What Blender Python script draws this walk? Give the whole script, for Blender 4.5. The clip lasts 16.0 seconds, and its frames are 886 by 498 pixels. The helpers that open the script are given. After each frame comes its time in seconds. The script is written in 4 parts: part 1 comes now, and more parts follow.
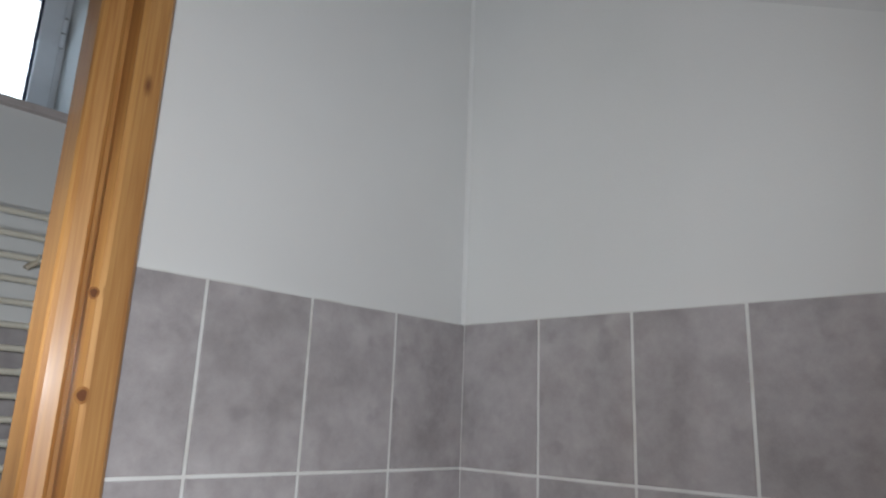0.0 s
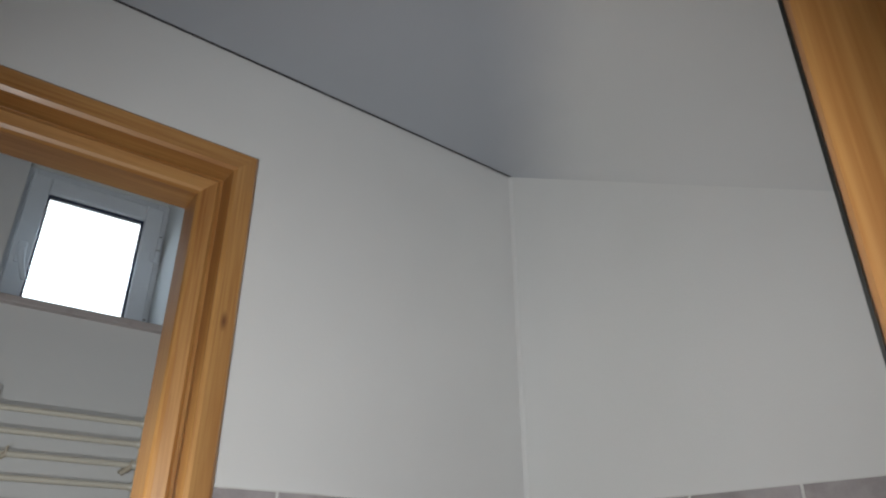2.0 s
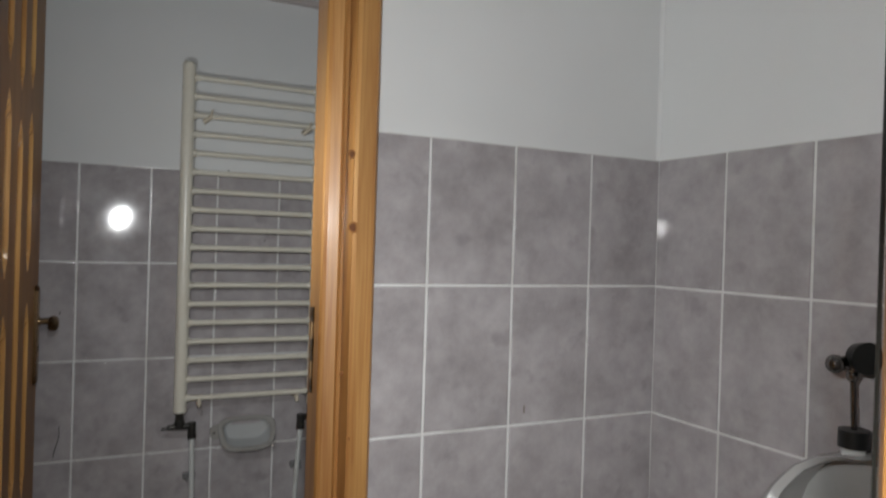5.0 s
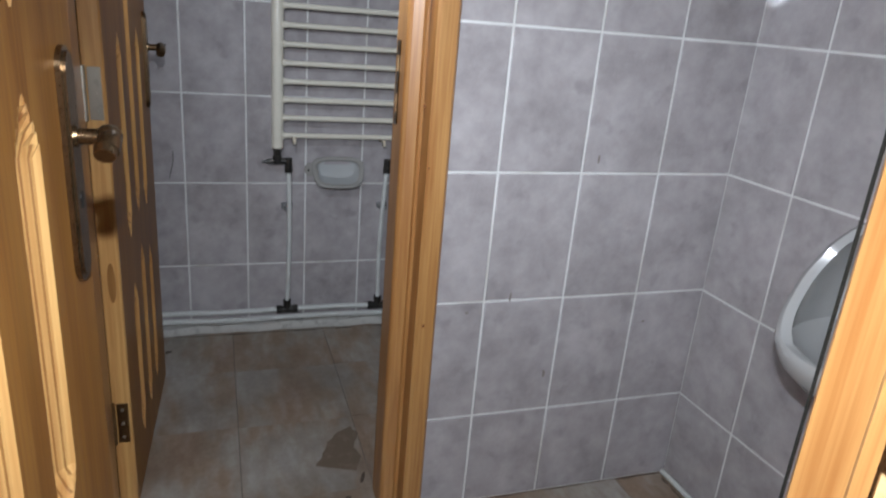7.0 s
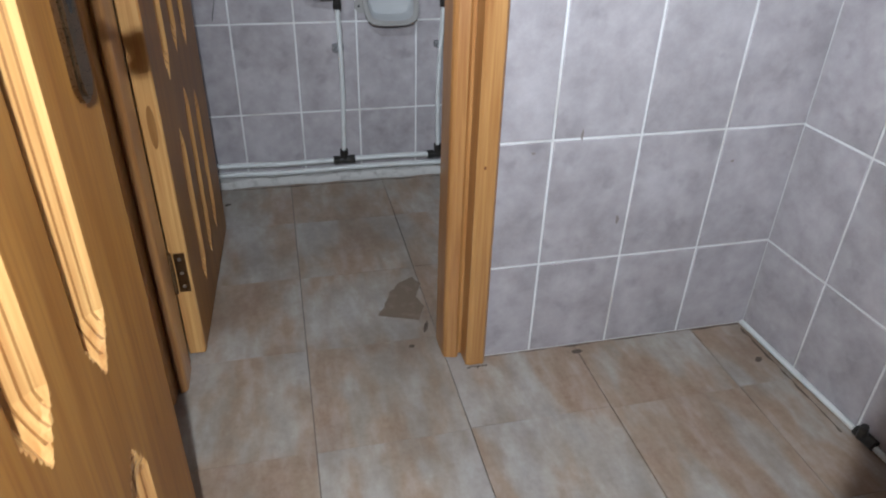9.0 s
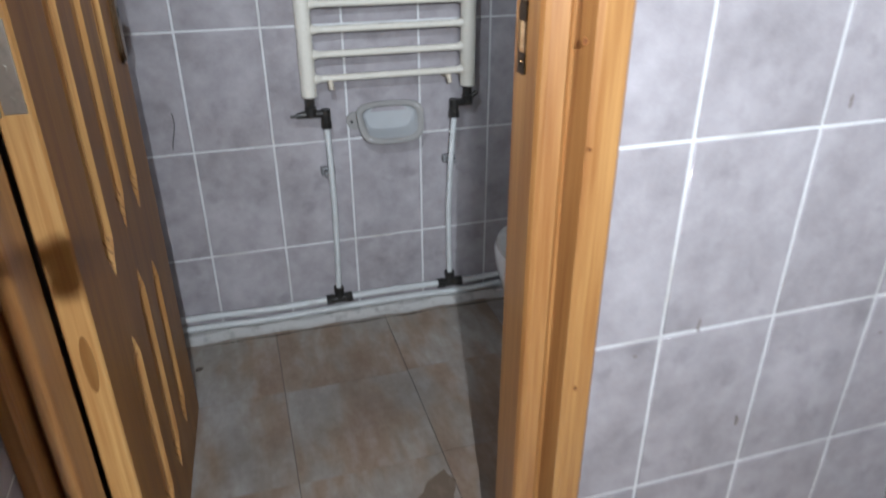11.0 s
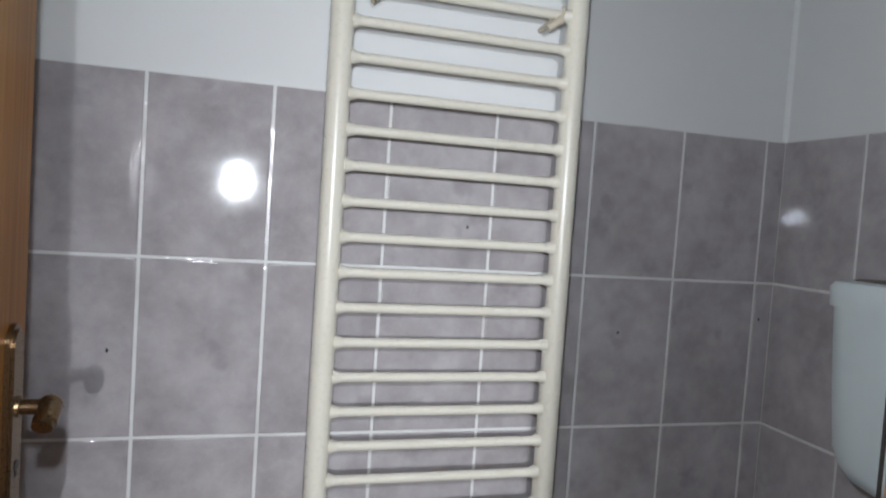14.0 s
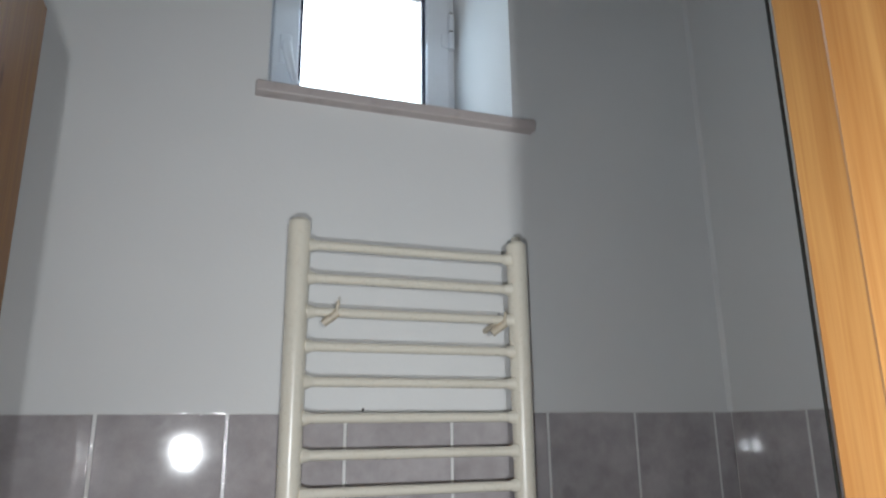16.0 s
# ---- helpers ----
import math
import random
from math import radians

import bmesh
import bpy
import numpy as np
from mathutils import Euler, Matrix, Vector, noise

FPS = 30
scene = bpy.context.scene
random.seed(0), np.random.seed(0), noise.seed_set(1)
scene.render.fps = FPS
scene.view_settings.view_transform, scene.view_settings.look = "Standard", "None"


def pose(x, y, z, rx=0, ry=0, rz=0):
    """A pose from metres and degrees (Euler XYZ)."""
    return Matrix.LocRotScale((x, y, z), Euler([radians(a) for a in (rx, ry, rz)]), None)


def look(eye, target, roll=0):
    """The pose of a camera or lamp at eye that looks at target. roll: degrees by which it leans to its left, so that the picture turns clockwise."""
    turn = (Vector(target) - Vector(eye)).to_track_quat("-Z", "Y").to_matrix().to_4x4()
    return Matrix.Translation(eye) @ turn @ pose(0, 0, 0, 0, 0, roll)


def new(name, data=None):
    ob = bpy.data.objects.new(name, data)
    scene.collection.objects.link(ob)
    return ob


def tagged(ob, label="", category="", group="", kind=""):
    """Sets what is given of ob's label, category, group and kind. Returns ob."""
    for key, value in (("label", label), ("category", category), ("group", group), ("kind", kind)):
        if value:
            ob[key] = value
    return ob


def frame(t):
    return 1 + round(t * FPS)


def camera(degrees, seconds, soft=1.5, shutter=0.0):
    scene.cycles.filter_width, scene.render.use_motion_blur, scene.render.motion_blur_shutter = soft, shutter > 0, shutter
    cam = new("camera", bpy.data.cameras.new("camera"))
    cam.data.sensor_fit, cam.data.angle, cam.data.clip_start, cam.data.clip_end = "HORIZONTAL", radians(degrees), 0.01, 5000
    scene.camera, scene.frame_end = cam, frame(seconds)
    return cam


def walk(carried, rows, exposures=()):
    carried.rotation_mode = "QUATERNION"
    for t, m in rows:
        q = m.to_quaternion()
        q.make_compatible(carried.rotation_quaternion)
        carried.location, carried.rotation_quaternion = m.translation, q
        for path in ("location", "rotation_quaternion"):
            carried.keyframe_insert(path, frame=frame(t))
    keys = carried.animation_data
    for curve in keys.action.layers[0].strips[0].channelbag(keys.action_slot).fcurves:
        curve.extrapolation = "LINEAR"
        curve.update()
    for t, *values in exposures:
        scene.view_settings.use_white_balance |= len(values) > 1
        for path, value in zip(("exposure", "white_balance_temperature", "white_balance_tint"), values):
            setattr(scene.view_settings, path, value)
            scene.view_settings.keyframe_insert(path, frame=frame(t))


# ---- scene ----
# Camera and its walk
cam = camera(65.83, 16.0, soft=2.1, shutter=0.35)
PATH = [
    (0.0, pose(-1.092, -1.020, 1.251, 103.90, -2.23, -45.54)),
    (0.5, pose(-1.101, -1.028, 1.264, 106.42, -2.09, -43.57)),
    (1.0, pose(-1.110, -1.043, 1.282, 109.80, -0.90, -40.95)),
    (1.5, pose(-1.132, -1.090, 1.291, 113.21, -0.49, -39.72)),
    (2.0, pose(-1.135, -1.153, 1.304, 116.25, 0.09, -37.92)),
    (2.5, pose(-1.137, -1.164, 1.309, 116.34, 0.17, -35.83)),
    (3.0, pose(-1.142, -1.176, 1.297, 112.90, -0.21, -33.52)),
    (3.5, pose(-1.143, -1.153, 1.271, 108.03, -0.69, -32.98)),
    (4.0, pose(-1.155, -1.161, 1.243, 100.36, -1.92, -32.41)),
    (4.5, pose(-1.158, -1.210, 1.240, 95.27, -1.19, -30.17)),
    (5.0, pose(-1.164, -1.261, 1.231, 89.80, -1.73, -25.44)),
    (5.2, pose(-1.157, -1.283, 1.243, 86.53, -2.58, -24.74)),
    (7.3, pose(-1.168, -1.330, 1.138, 68.30, -4.23, -16.02)),
    (7.5, pose(-1.165, -1.332, 1.118, 66.28, -3.99, -15.02)),
    (8.0, pose(-1.166, -1.320, 1.087, 61.17, -3.70, -13.36)),
    (8.2, pose(-1.164, -1.305, 1.079, 59.48, -3.23, -13.32)),
    (10.3, pose(-1.076, -0.964, 1.096, 58.46, -0.31, -13.24)),
    (10.5, pose(-1.087, -0.896, 1.099, 58.93, -0.08, -14.88)),
    (11.0, pose(-1.150, -0.716, 1.124, 63.13, 0.15, -16.95)),
    (11.5, pose(-1.168, -0.490, 1.124, 65.78, -1.61, -16.96)),
    (12.0, pose(-1.135, -0.272, 1.164, 65.49, -2.94, -14.86)),
    (12.5, pose(-1.139, -0.172, 1.180, 72.30, -3.94, -15.89)),
    (13.0, pose(-1.121, -0.128, 1.200, 75.29, -3.57, -16.19)),
    (13.5, pose(-1.105, -0.123, 1.228, 83.37, -3.32, -15.03)),
    (14.0, pose(-1.109, -0.127, 1.252, 87.13, -3.81, -15.98)),
    (14.5, pose(-1.134, -0.114, 1.297, 90.81, -3.76, -18.30)),
    (15.0, pose(-1.135, -0.130, 1.371, 94.27, -3.53, -19.51)),
    (15.5, pose(-1.123, -0.151, 1.409, 99.53, -1.26, -19.67)),
    (16.0, pose(-1.124, -0.160, 1.425, 104.57, 0.58, -19.39)),
]
EXPOSURES = [(0.0, 0.5, 6900, 10), (1.0, 0.32, 7000, 10), (2.0, 0.42, 7200, 10), (3.5, 0.04, 7300, 10), (4.2, 0.0, 7300, 10), (5.0, 0.4, 7200, 10),
             (7.3, 1.0, 6400, 10), (8.2, 1.2, 6400, 10), (10.3, 1.9, 6000, 10), (11.0, 1.7, 6250, 10), (12.0, 2.3, 6150, 10),
             (12.5, 2.1, 6050, 10), (13.0, 1.9, 6350, 10), (13.5, 1.8, 6550, 10), (14.5, 1.75, 6700, 10), (15.3, 1.6, 6850, 10), (16.0, 1.3, 6950, 10)]
walk(cam, PATH, EXPOSURES)

# World and light: overcast daylight through the small window, and the torch that lights the rooms
world = bpy.data.worlds.new("sky")
scene.world = world
world.use_nodes = True
wn = world.node_tree.nodes
sky = wn.new("ShaderNodeTexSky")
sky.sky_type = "NISHITA"
sky.sun_disc = False
sky.sun_elevation, sky.sun_rotation = radians(40), radians(150)
wn["Background"].inputs["Strength"].default_value = 0.15
world.node_tree.links.new(sky.outputs[0], wn["Background"].inputs["Color"])


def lamp(name, kind, energy, m, colour, blend=1.0, **settings):
    data = bpy.data.lights.new(name, kind)
    data.energy, data.color = energy, colour
    for key, value in settings.items():
        if key == "spot":
            data.spot_size, data.spot_blend = radians(value), blend
        elif key == "radius":
            data.shadow_soft_size = value
        elif key == "angle":
            data.angle = radians(value)
        elif key == "size":
            data.shape, data.size, data.size_y = "RECTANGLE", value[0], value[1]
    ob = new(name, data)
    ob.matrix_world = m
    return ob


lamp("window_daylight", "AREA", 0.45, look((-0.78, 1.47, 2.36), (-0.85, 0.0, 1.2)), (0.50, 0.74, 1.0), size=(0.34, 0.4))
lamp("torch_outer_room", "SPOT", 25.5, look((-1.15, -1.06, 1.34), (-0.40, -0.10, 1.60)), (0.84, 0.91, 1.0), 1.0, spot=118, radius=0.032)
lamp("torch_doorway", "SPOT", 37.0, look((-1.16, -1.30, 1.32), (-0.90, -0.42, 0.42)), (0.84, 0.91, 1.0), 1.0, spot=106, radius=0.012)
lamp("torch_cubicle", "SPOT", 7.2, look((-1.14, -0.07, 1.34), (-0.54, 0.90, 1.38)), (0.80, 0.89, 1.0), 1.0, spot=156, radius=0.010)

# Materials


def material(name, colour, rough=0.5, metal=0.0):
    m = bpy.data.materials.new(name)
    m.use_nodes = True
    b = m.node_tree.nodes["Principled BSDF"]
    b.inputs["Base Color"].default_value = (*colour, 1)
    b.inputs["Roughness"].default_value = rough
    b.inputs["Metallic"].default_value = metal
    return m


class Nodes:
    """Short hand for building a node tree."""

    def __init__(self, m):
        self.t = m.node_tree
        self.b = self.t.nodes["Principled BSDF"]

    def add(self, kind, **inputs):
        n = self.t.nodes.new(kind)
        for k, v in inputs.items():
            n.inputs[k.replace("_", " ")].default_value = v
        return n

    def link(self, a, b):
        self.t.links.new(a, b)

    def coords(self, scale=(1, 1, 1), shuffle=False):
        c = self.add("ShaderNodeTexCoord")
        out = c.outputs["Object"]
        if shuffle:
            info = self.add("ShaderNodeObjectInfo")
            mul = self.add("ShaderNodeMath")
            mul.operation = "MULTIPLY"
            mul.inputs[1].default_value = 37.0
            self.link(info.outputs["Random"], mul.inputs[0])
            vec = self.add("ShaderNodeVectorMath")
            vec.operation = "ADD"
            self.link(out, vec.inputs[0])
            self.link(mul.outputs[0], vec.inputs[1])
            out = vec.outputs[0]
        mp = self.add("ShaderNodeMapping")
        mp.inputs["Scale"].default_value = scale
        self.link(out, mp.inputs["Vector"])
        return mp.outputs[0]

    def noise(self, vec, scale, detail=4.0, rough=0.55):
        n = self.add("ShaderNodeTexNoise", Scale=scale, Detail=detail, Roughness=rough)
        self.link(vec, n.inputs["Vector"])
        return n.outputs["Fac"]

    def ramp(self, fac, *stops):
        r = self.add("ShaderNodeValToRGB")
        while len(r.color_ramp.elements) < len(stops):
            r.color_ramp.elements.new(0.5)
        for e, (p, c) in zip(r.color_ramp.elements, stops):
            e.position = p
            e.color = (*c, 1) if len(c) == 3 else c
        self.link(fac, r.inputs["Fac"])
        return r.outputs["Color"]

    def mix(self, fac, a, b, mode="MIX"):
        n = self.t.nodes.new("ShaderNodeMix")
        n.data_type, n.blend_type = "RGBA", mode
        for sock, v in ((n.inputs[0], fac), (n.inputs[6], a), (n.inputs[7], b)):
            if isinstance(v, (int, float)):
                sock.default_value = v
            elif isinstance(v, tuple):
                sock.default_value = (*v, 1)
            else:
                self.link(v, sock)
        return n.outputs[2]

    def base(self, out):
        self.link(out, self.b.inputs["Base Color"])

    def rough(self, fac, lo, hi):
        n = self.add("ShaderNodeMapRange")
        n.inputs["To Min"].default_value, n.inputs["To Max"].default_value = lo, hi
        self.link(fac, n.inputs["Value"])
        self.link(n.outputs[0], self.b.inputs["Roughness"])

    def bump(self, fac, strength, distance):
        n = self.add("ShaderNodeBump", Strength=strength, Distance=distance)
        self.link(fac, n.inputs["Height"])
        self.link(n.outputs[0], self.b.inputs["Normal"])


def plaster(name, colour):
    m = material(name, colour, 0.75)
    n = Nodes(m)
    v = n.coords()
    big, fine = n.noise(v, 1.3, 3), n.noise(v, 160, 3)
    a = tuple(c * 0.93 for c in colour)
    n.base(n.ramp(big, (0.35, a), (0.65, colour)))
    n.bump(fine, 0.12, 0.002)
    return m


def glazed(name, dark, mid, light, bump=0.02):
    """Glazed wall tile with a cloudy stone print, another cut of it on every tile."""
    m = material(name, mid, 0.16)
    n = Nodes(m)
    v = n.coords(shuffle=True)
    cloud, fine, speck = n.noise(v, 8.5, 4, 0.6), n.noise(v, 24, 4, 0.6), n.noise(v, 420, 2)
    c = n.ramp(cloud, (0.3, dark), (0.5, mid), (0.7, light))
    c = n.mix(0.35, c, n.ramp(fine, (0.32, dark), (0.5, mid), (0.68, light)))
    smudge = n.noise(v, 15, 3, 0.5)
    c = n.mix(n.ramp(smudge, (0.60, (0, 0, 0)), (0.74, (0.5, 0.5, 0.5))), c, tuple(0.78 * k for k in dark))
    c = n.mix(0.07, c, n.ramp(speck, (0.4, dark), (0.6, light)))
    n.base(c)
    n.rough(fine, 0.05, 0.085)
    n.bump(cloud, bump, 0.004)
    n.b.inputs["Specular IOR Level"].default_value = 0.55
    return m


def grout_mat(name, colour, dirt):
    m = material(name, colour, 0.8)
    n = Nodes(m)
    v = n.coords()
    n.base(n.mix(n.ramp(n.noise(v, 7, 5), (0.5, (0, 0, 0)), (0.75, (1, 1, 1))), colour, dirt))
    n.bump(n.noise(v, 300, 2), 0.2, 0.001)
    lumps = n.add("ShaderNodeBump", Strength=0.5, Distance=0.003)
    n.link(n.noise(v, 90, 2), lumps.inputs["Height"])
    n.link(lumps.outputs[0], n.b.inputs["Coat Normal"])
    n.b.inputs["Coat Weight"].default_value = 0.7
    n.b.inputs["Coat Roughness"].default_value = 0.08
    return m


def pine(name, axis, tone=(1.0, 1.0, 1.0)):
    """Varnished pine with its grain along one axis, and a few knots."""
    m = material(name, (0.5, 0.26, 0.09), 0.3)
    n = Nodes(m)
    along, across = 1.2, 22.0
    s = [across] * 3
    s["xyz".index(axis)] = along
    v = n.coords(tuple(s), shuffle=True)
    grain = n.noise(v, 1.0, 5, 0.6)
    s2 = [160.0] * 3
    s2["xyz".index(axis)] = 4.0
    fibre = n.noise(n.coords(tuple(s2), shuffle=True), 1.0, 3, 0.6)
    s3 = [9.0] * 3
    s3["xyz".index(axis)] = 3.2
    knot = n.add("ShaderNodeTexVoronoi", Scale=1.0)
    n.link(n.coords(tuple(s3), shuffle=True), knot.inputs["Vector"])
    t = lambda r, g, b: (r * tone[0], g * tone[1], b * tone[2])
    c = n.ramp(grain, (0.30, t(0.23, 0.080, 0.019)), (0.46, t(0.36, 0.146, 0.038)), (0.62, t(0.47, 0.222, 0.066)))
    c = n.mix(0.42, c, n.ramp(fibre, (0.35, t(0.28, 0.104, 0.029)), (0.65, t(0.54, 0.290, 0.098))))
    spot = n.ramp(knot.outputs["Distance"], (0.02, (1, 1, 1)), (0.07, (0, 0, 0)))
    c = n.mix(spot, c, t(0.17, 0.06, 0.02))
    n.base(c)
    n.rough(fibre, 0.34, 0.52)
    n.bump(fibre, 0.12, 0.0015)
    n.b.inputs["Coat Weight"].default_value = 0.35
    n.b.inputs["Coat Roughness"].default_value = 0.16
    return m


def stone_floor(name):
    """Matt floor tile printed with brushed patches of grey, sand and rust, and a film of old dirt."""
    m = material(name, (0.3, 0.25, 0.2), 0.4)
    n = Nodes(m)
    v = n.coords(shuffle=True)
    brushed = n.coords((8.5, 8.5, 3.0), shuffle=True)
    patch, streak = n.noise(brushed, 1.0, 3, 0.5), n.noise(brushed, 3.2, 5, 0.6)
    fine = n.noise(v, 70, 4, 0.65)
    c = n.ramp(patch, (0.34, (0.40, 0.38, 0.355)), (0.46, (0.35, 0.305, 0.25)), (0.54, (0.33, 0.222, 0.138)), (0.66, (0.285, 0.163, 0.088)))
    c = n.mix(0.35, c, n.ramp(streak, (0.34, (0.18, 0.14, 0.10)), (0.50, (0.33, 0.265, 0.215)), (0.64, (0.48, 0.45, 0.42))))
    c = n.mix(0.14, c, n.ramp(fine, (0.35, (0.16, 0.13, 0.11)), (0.65, (0.46, 0.42, 0.38))))
    geo = n.add("ShaderNodeNewGeometry")
    grime = n.add("ShaderNodeTexNoise", Scale=2.6, Detail=6.0, Roughness=0.65)
    n.link(geo.outputs["Position"], grime.inputs["Vector"])
    c = n.mix(n.ramp(grime.outputs["Fac"], (0.46, (0, 0, 0)), (0.70, (0.6, 0.6, 0.6))), c, (0.13, 0.10, 0.078))
    n.base(c)
    n.rough(fine, 0.30, 0.5)
    n.bump(streak, 0.10, 0.002)
    return m


def worn(name, colour, rough, metal=0.0, dirt=(0.2, 0.18, 0.15), amount=0.25, scale=14.0):
    """A plain coat with faint stains at two scales."""
    m = material(name, colour, rough, metal)
    n = Nodes(m)
    v = n.coords()
    a, b = n.noise(v, scale, 5, 0.6), n.noise(v, scale * 9, 3)
    f = n.ramp(a, (0.52, (0, 0, 0)), (0.85, (amount, amount, amount)))
    c = n.mix(f, colour, dirt)
    c = n.mix(n.ramp(b, (0.6, (0, 0, 0)), (0.9, (amount * 0.6,) * 3)), c, dirt)
    n.base(c)
    n.rough(b, rough * 0.8, min(1.0, rough * 1.25))
    n.bump(b, 0.04, 0.001)
    return m


WHITE = plaster("white_wall_paint", (0.74, 0.745, 0.74))
# Ceiling plaster toned down to grey: weak light put into the colour.
CEIL = plaster("dimmed_grey_ceiling", (0.40, 0.425, 0.465))


def shaded_paint(name, grey, white):
    """Painted ceiling shade: grey, fading to white on the round into the side wall."""
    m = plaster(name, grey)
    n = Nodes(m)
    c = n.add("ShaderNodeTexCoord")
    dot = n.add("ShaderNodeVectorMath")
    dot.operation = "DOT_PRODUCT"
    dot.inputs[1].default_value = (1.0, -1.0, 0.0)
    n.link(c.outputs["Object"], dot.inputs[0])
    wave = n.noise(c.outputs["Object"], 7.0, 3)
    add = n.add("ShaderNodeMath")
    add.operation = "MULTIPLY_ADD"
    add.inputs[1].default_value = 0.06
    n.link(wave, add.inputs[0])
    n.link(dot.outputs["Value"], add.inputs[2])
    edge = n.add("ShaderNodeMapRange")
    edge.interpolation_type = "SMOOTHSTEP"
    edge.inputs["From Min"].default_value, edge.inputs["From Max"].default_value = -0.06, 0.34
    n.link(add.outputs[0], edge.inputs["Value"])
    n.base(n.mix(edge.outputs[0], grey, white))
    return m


# the outer ceiling's fall-off of torchlight, held in the colour
CEIL_SHADED = shaded_paint("ceiling_shade_grey_to_white", (0.40, 0.425, 0.465), (0.64, 0.645, 0.645))
TILE = glazed("grey_cloudy_tile", (0.285, 0.262, 0.266), (0.392, 0.364, 0.370), (0.495, 0.466, 0.475))
GROUT = grout_mat("white_grout", (0.70, 0.70, 0.69), (0.52, 0.50, 0.46))
FLOOR_TILE = stone_floor("beige_stone_floor_tile")
FLOOR_GROUT = grout_mat("dark_floor_grout", (0.15, 0.125, 0.10), (0.06, 0.05, 0.042))
PINE_Z, PINE_X = pine("pine_upright", "z", (1.0, 1.05, 1.10)), pine("pine_level", "x", (1.0, 1.05, 1.10))
BARE = pine("bare_pine", "y", (1.5, 2.0, 3.2))
KNOT = worn("dark_pine_knot", (0.17, 0.058, 0.02), 0.4, dirt=(0.06, 0.02, 0.009), amount=0.6, scale=120)
PINE_RING = pine("pine_round_knot", "z", (0.86, 0.80, 0.75))
# Door pine, pale in grooves and dull on faces: grazing torchlight put into colour.
PINE_LIT = pine("pine_pale_lit_grooves", "z", (1.26, 1.46, 1.62))
PINE_SHADED = pine("pine_dull_shaded_face", "z", (0.71, 0.69, 0.52))
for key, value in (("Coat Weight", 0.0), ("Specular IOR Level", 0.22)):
    PINE_SHADED.node_tree.nodes["Principled BSDF"].inputs[key].default_value = value
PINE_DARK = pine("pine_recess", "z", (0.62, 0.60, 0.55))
CREAM = worn("cream_radiator_enamel", (0.74, 0.70, 0.60), 0.28, dirt=(0.45, 0.36, 0.22), amount=0.2)
BRACKET = worn("stained_cream_enamel", (0.56, 0.49, 0.38), 0.4, dirt=(0.16, 0.10, 0.06), amount=0.9, scale=70)
CERAMIC = worn("white_ceramic", (0.78, 0.80, 0.79), 0.10, amount=0.12)
RIM = worn("stained_rim_ceramic", (0.50, 0.49, 0.46), 0.16, dirt=(0.22, 0.17, 0.12), amount=0.7, scale=24)
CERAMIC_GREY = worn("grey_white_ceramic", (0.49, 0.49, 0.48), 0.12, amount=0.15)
# One dish ceramic in two tones: rim's shade and basin's light put into colour.
CERAMIC_DISH = worn("soap_dish_ceramic_shaded", (0.33, 0.32, 0.30), 0.08, amount=0.15)
CERAMIC_BASIN = worn("soap_dish_ceramic_lit", (0.43, 0.44, 0.44), 0.10, amount=0.15)
PLASTIC = worn("white_plastic", (0.75, 0.77, 0.76), 0.32, amount=0.12)
CISTERN = worn("pale_blue_white_plastic", (0.60, 0.67, 0.68), 0.35, amount=0.10)
PIPE = worn("white_pipe_plastic", (0.66, 0.68, 0.66), 0.35, amount=0.35)
BLACK = worn("dark_valve_metal", (0.035, 0.033, 0.03), 0.38, 0.4, dirt=(0.16, 0.13, 0.09), amount=0.6, scale=60)
RUBBER = worn("black_rubber", (0.010, 0.011, 0.010), 0.38, amount=0.04)
BRASS = worn("worn_bronze", (0.20, 0.13, 0.07), 0.28, 0.95, dirt=(0.05, 0.035, 0.02), amount=0.7, scale=50)
STEEL = worn("dull_steel", (0.50, 0.47, 0.40), 0.35, 0.9, dirt=(0.15, 0.11, 0.07), amount=0.5, scale=60)
CHROME = worn("tarnished_chrome", (0.22, 0.21, 0.20), 0.16, 1.0, dirt=(0.05, 0.045, 0.04), amount=0.6, scale=40)
SILL = worn("grey_pink_marble_sill", (0.50, 0.445, 0.43), 0.4, dirt=(0.25, 0.21, 0.20), amount=0.6, scale=20)
PVC = worn("white_window_pvc", (0.68, 0.71, 0.75), 0.35, amount=0.1)
SEAL = material("dark_blue_window_seal", (0.012, 0.02, 0.05), 0.5)
CLIP = worn("grey_clip_plastic", (0.20, 0.20, 0.20), 0.5, amount=0.4, scale=60)
BUMPER = worn("grey_rubber", (0.30, 0.32, 0.33), 0.5, amount=0.2)
CAULK = worn("white_caulk", (0.50, 0.49, 0.46), 0.6, dirt=(0.12, 0.09, 0.07), amount=0.9, scale=30)
DIRT = worn("dried_brown_dirt", (0.10, 0.075, 0.055), 0.9, amount=0.5)
STAIN = worn("brown_water_stain", (0.175, 0.125, 0.085), 0.42, dirt=(0.29, 0.225, 0.17), amount=0.95, scale=24)
DUST = worn("settled_brown_dust", (0.17, 0.135, 0.095), 0.95, dirt=(0.08, 0.06, 0.045), amount=0.6, scale=30)
DARK = worn("gap_shade_grey", (0.05, 0.05, 0.055), 0.8)
SMEAR = worn("faint_brown_smear", (0.21, 0.175, 0.155), 0.4, amount=0.4, scale=80)
BLUE = material("blue_cleaner_streak", (0.02, 0.12, 0.38), 0.3)
WATER = material("toilet_water", (0.55, 0.66, 0.70), 0.03)
GLASS = material("window_glass", (0.95, 0.97, 1.0), 0.02)
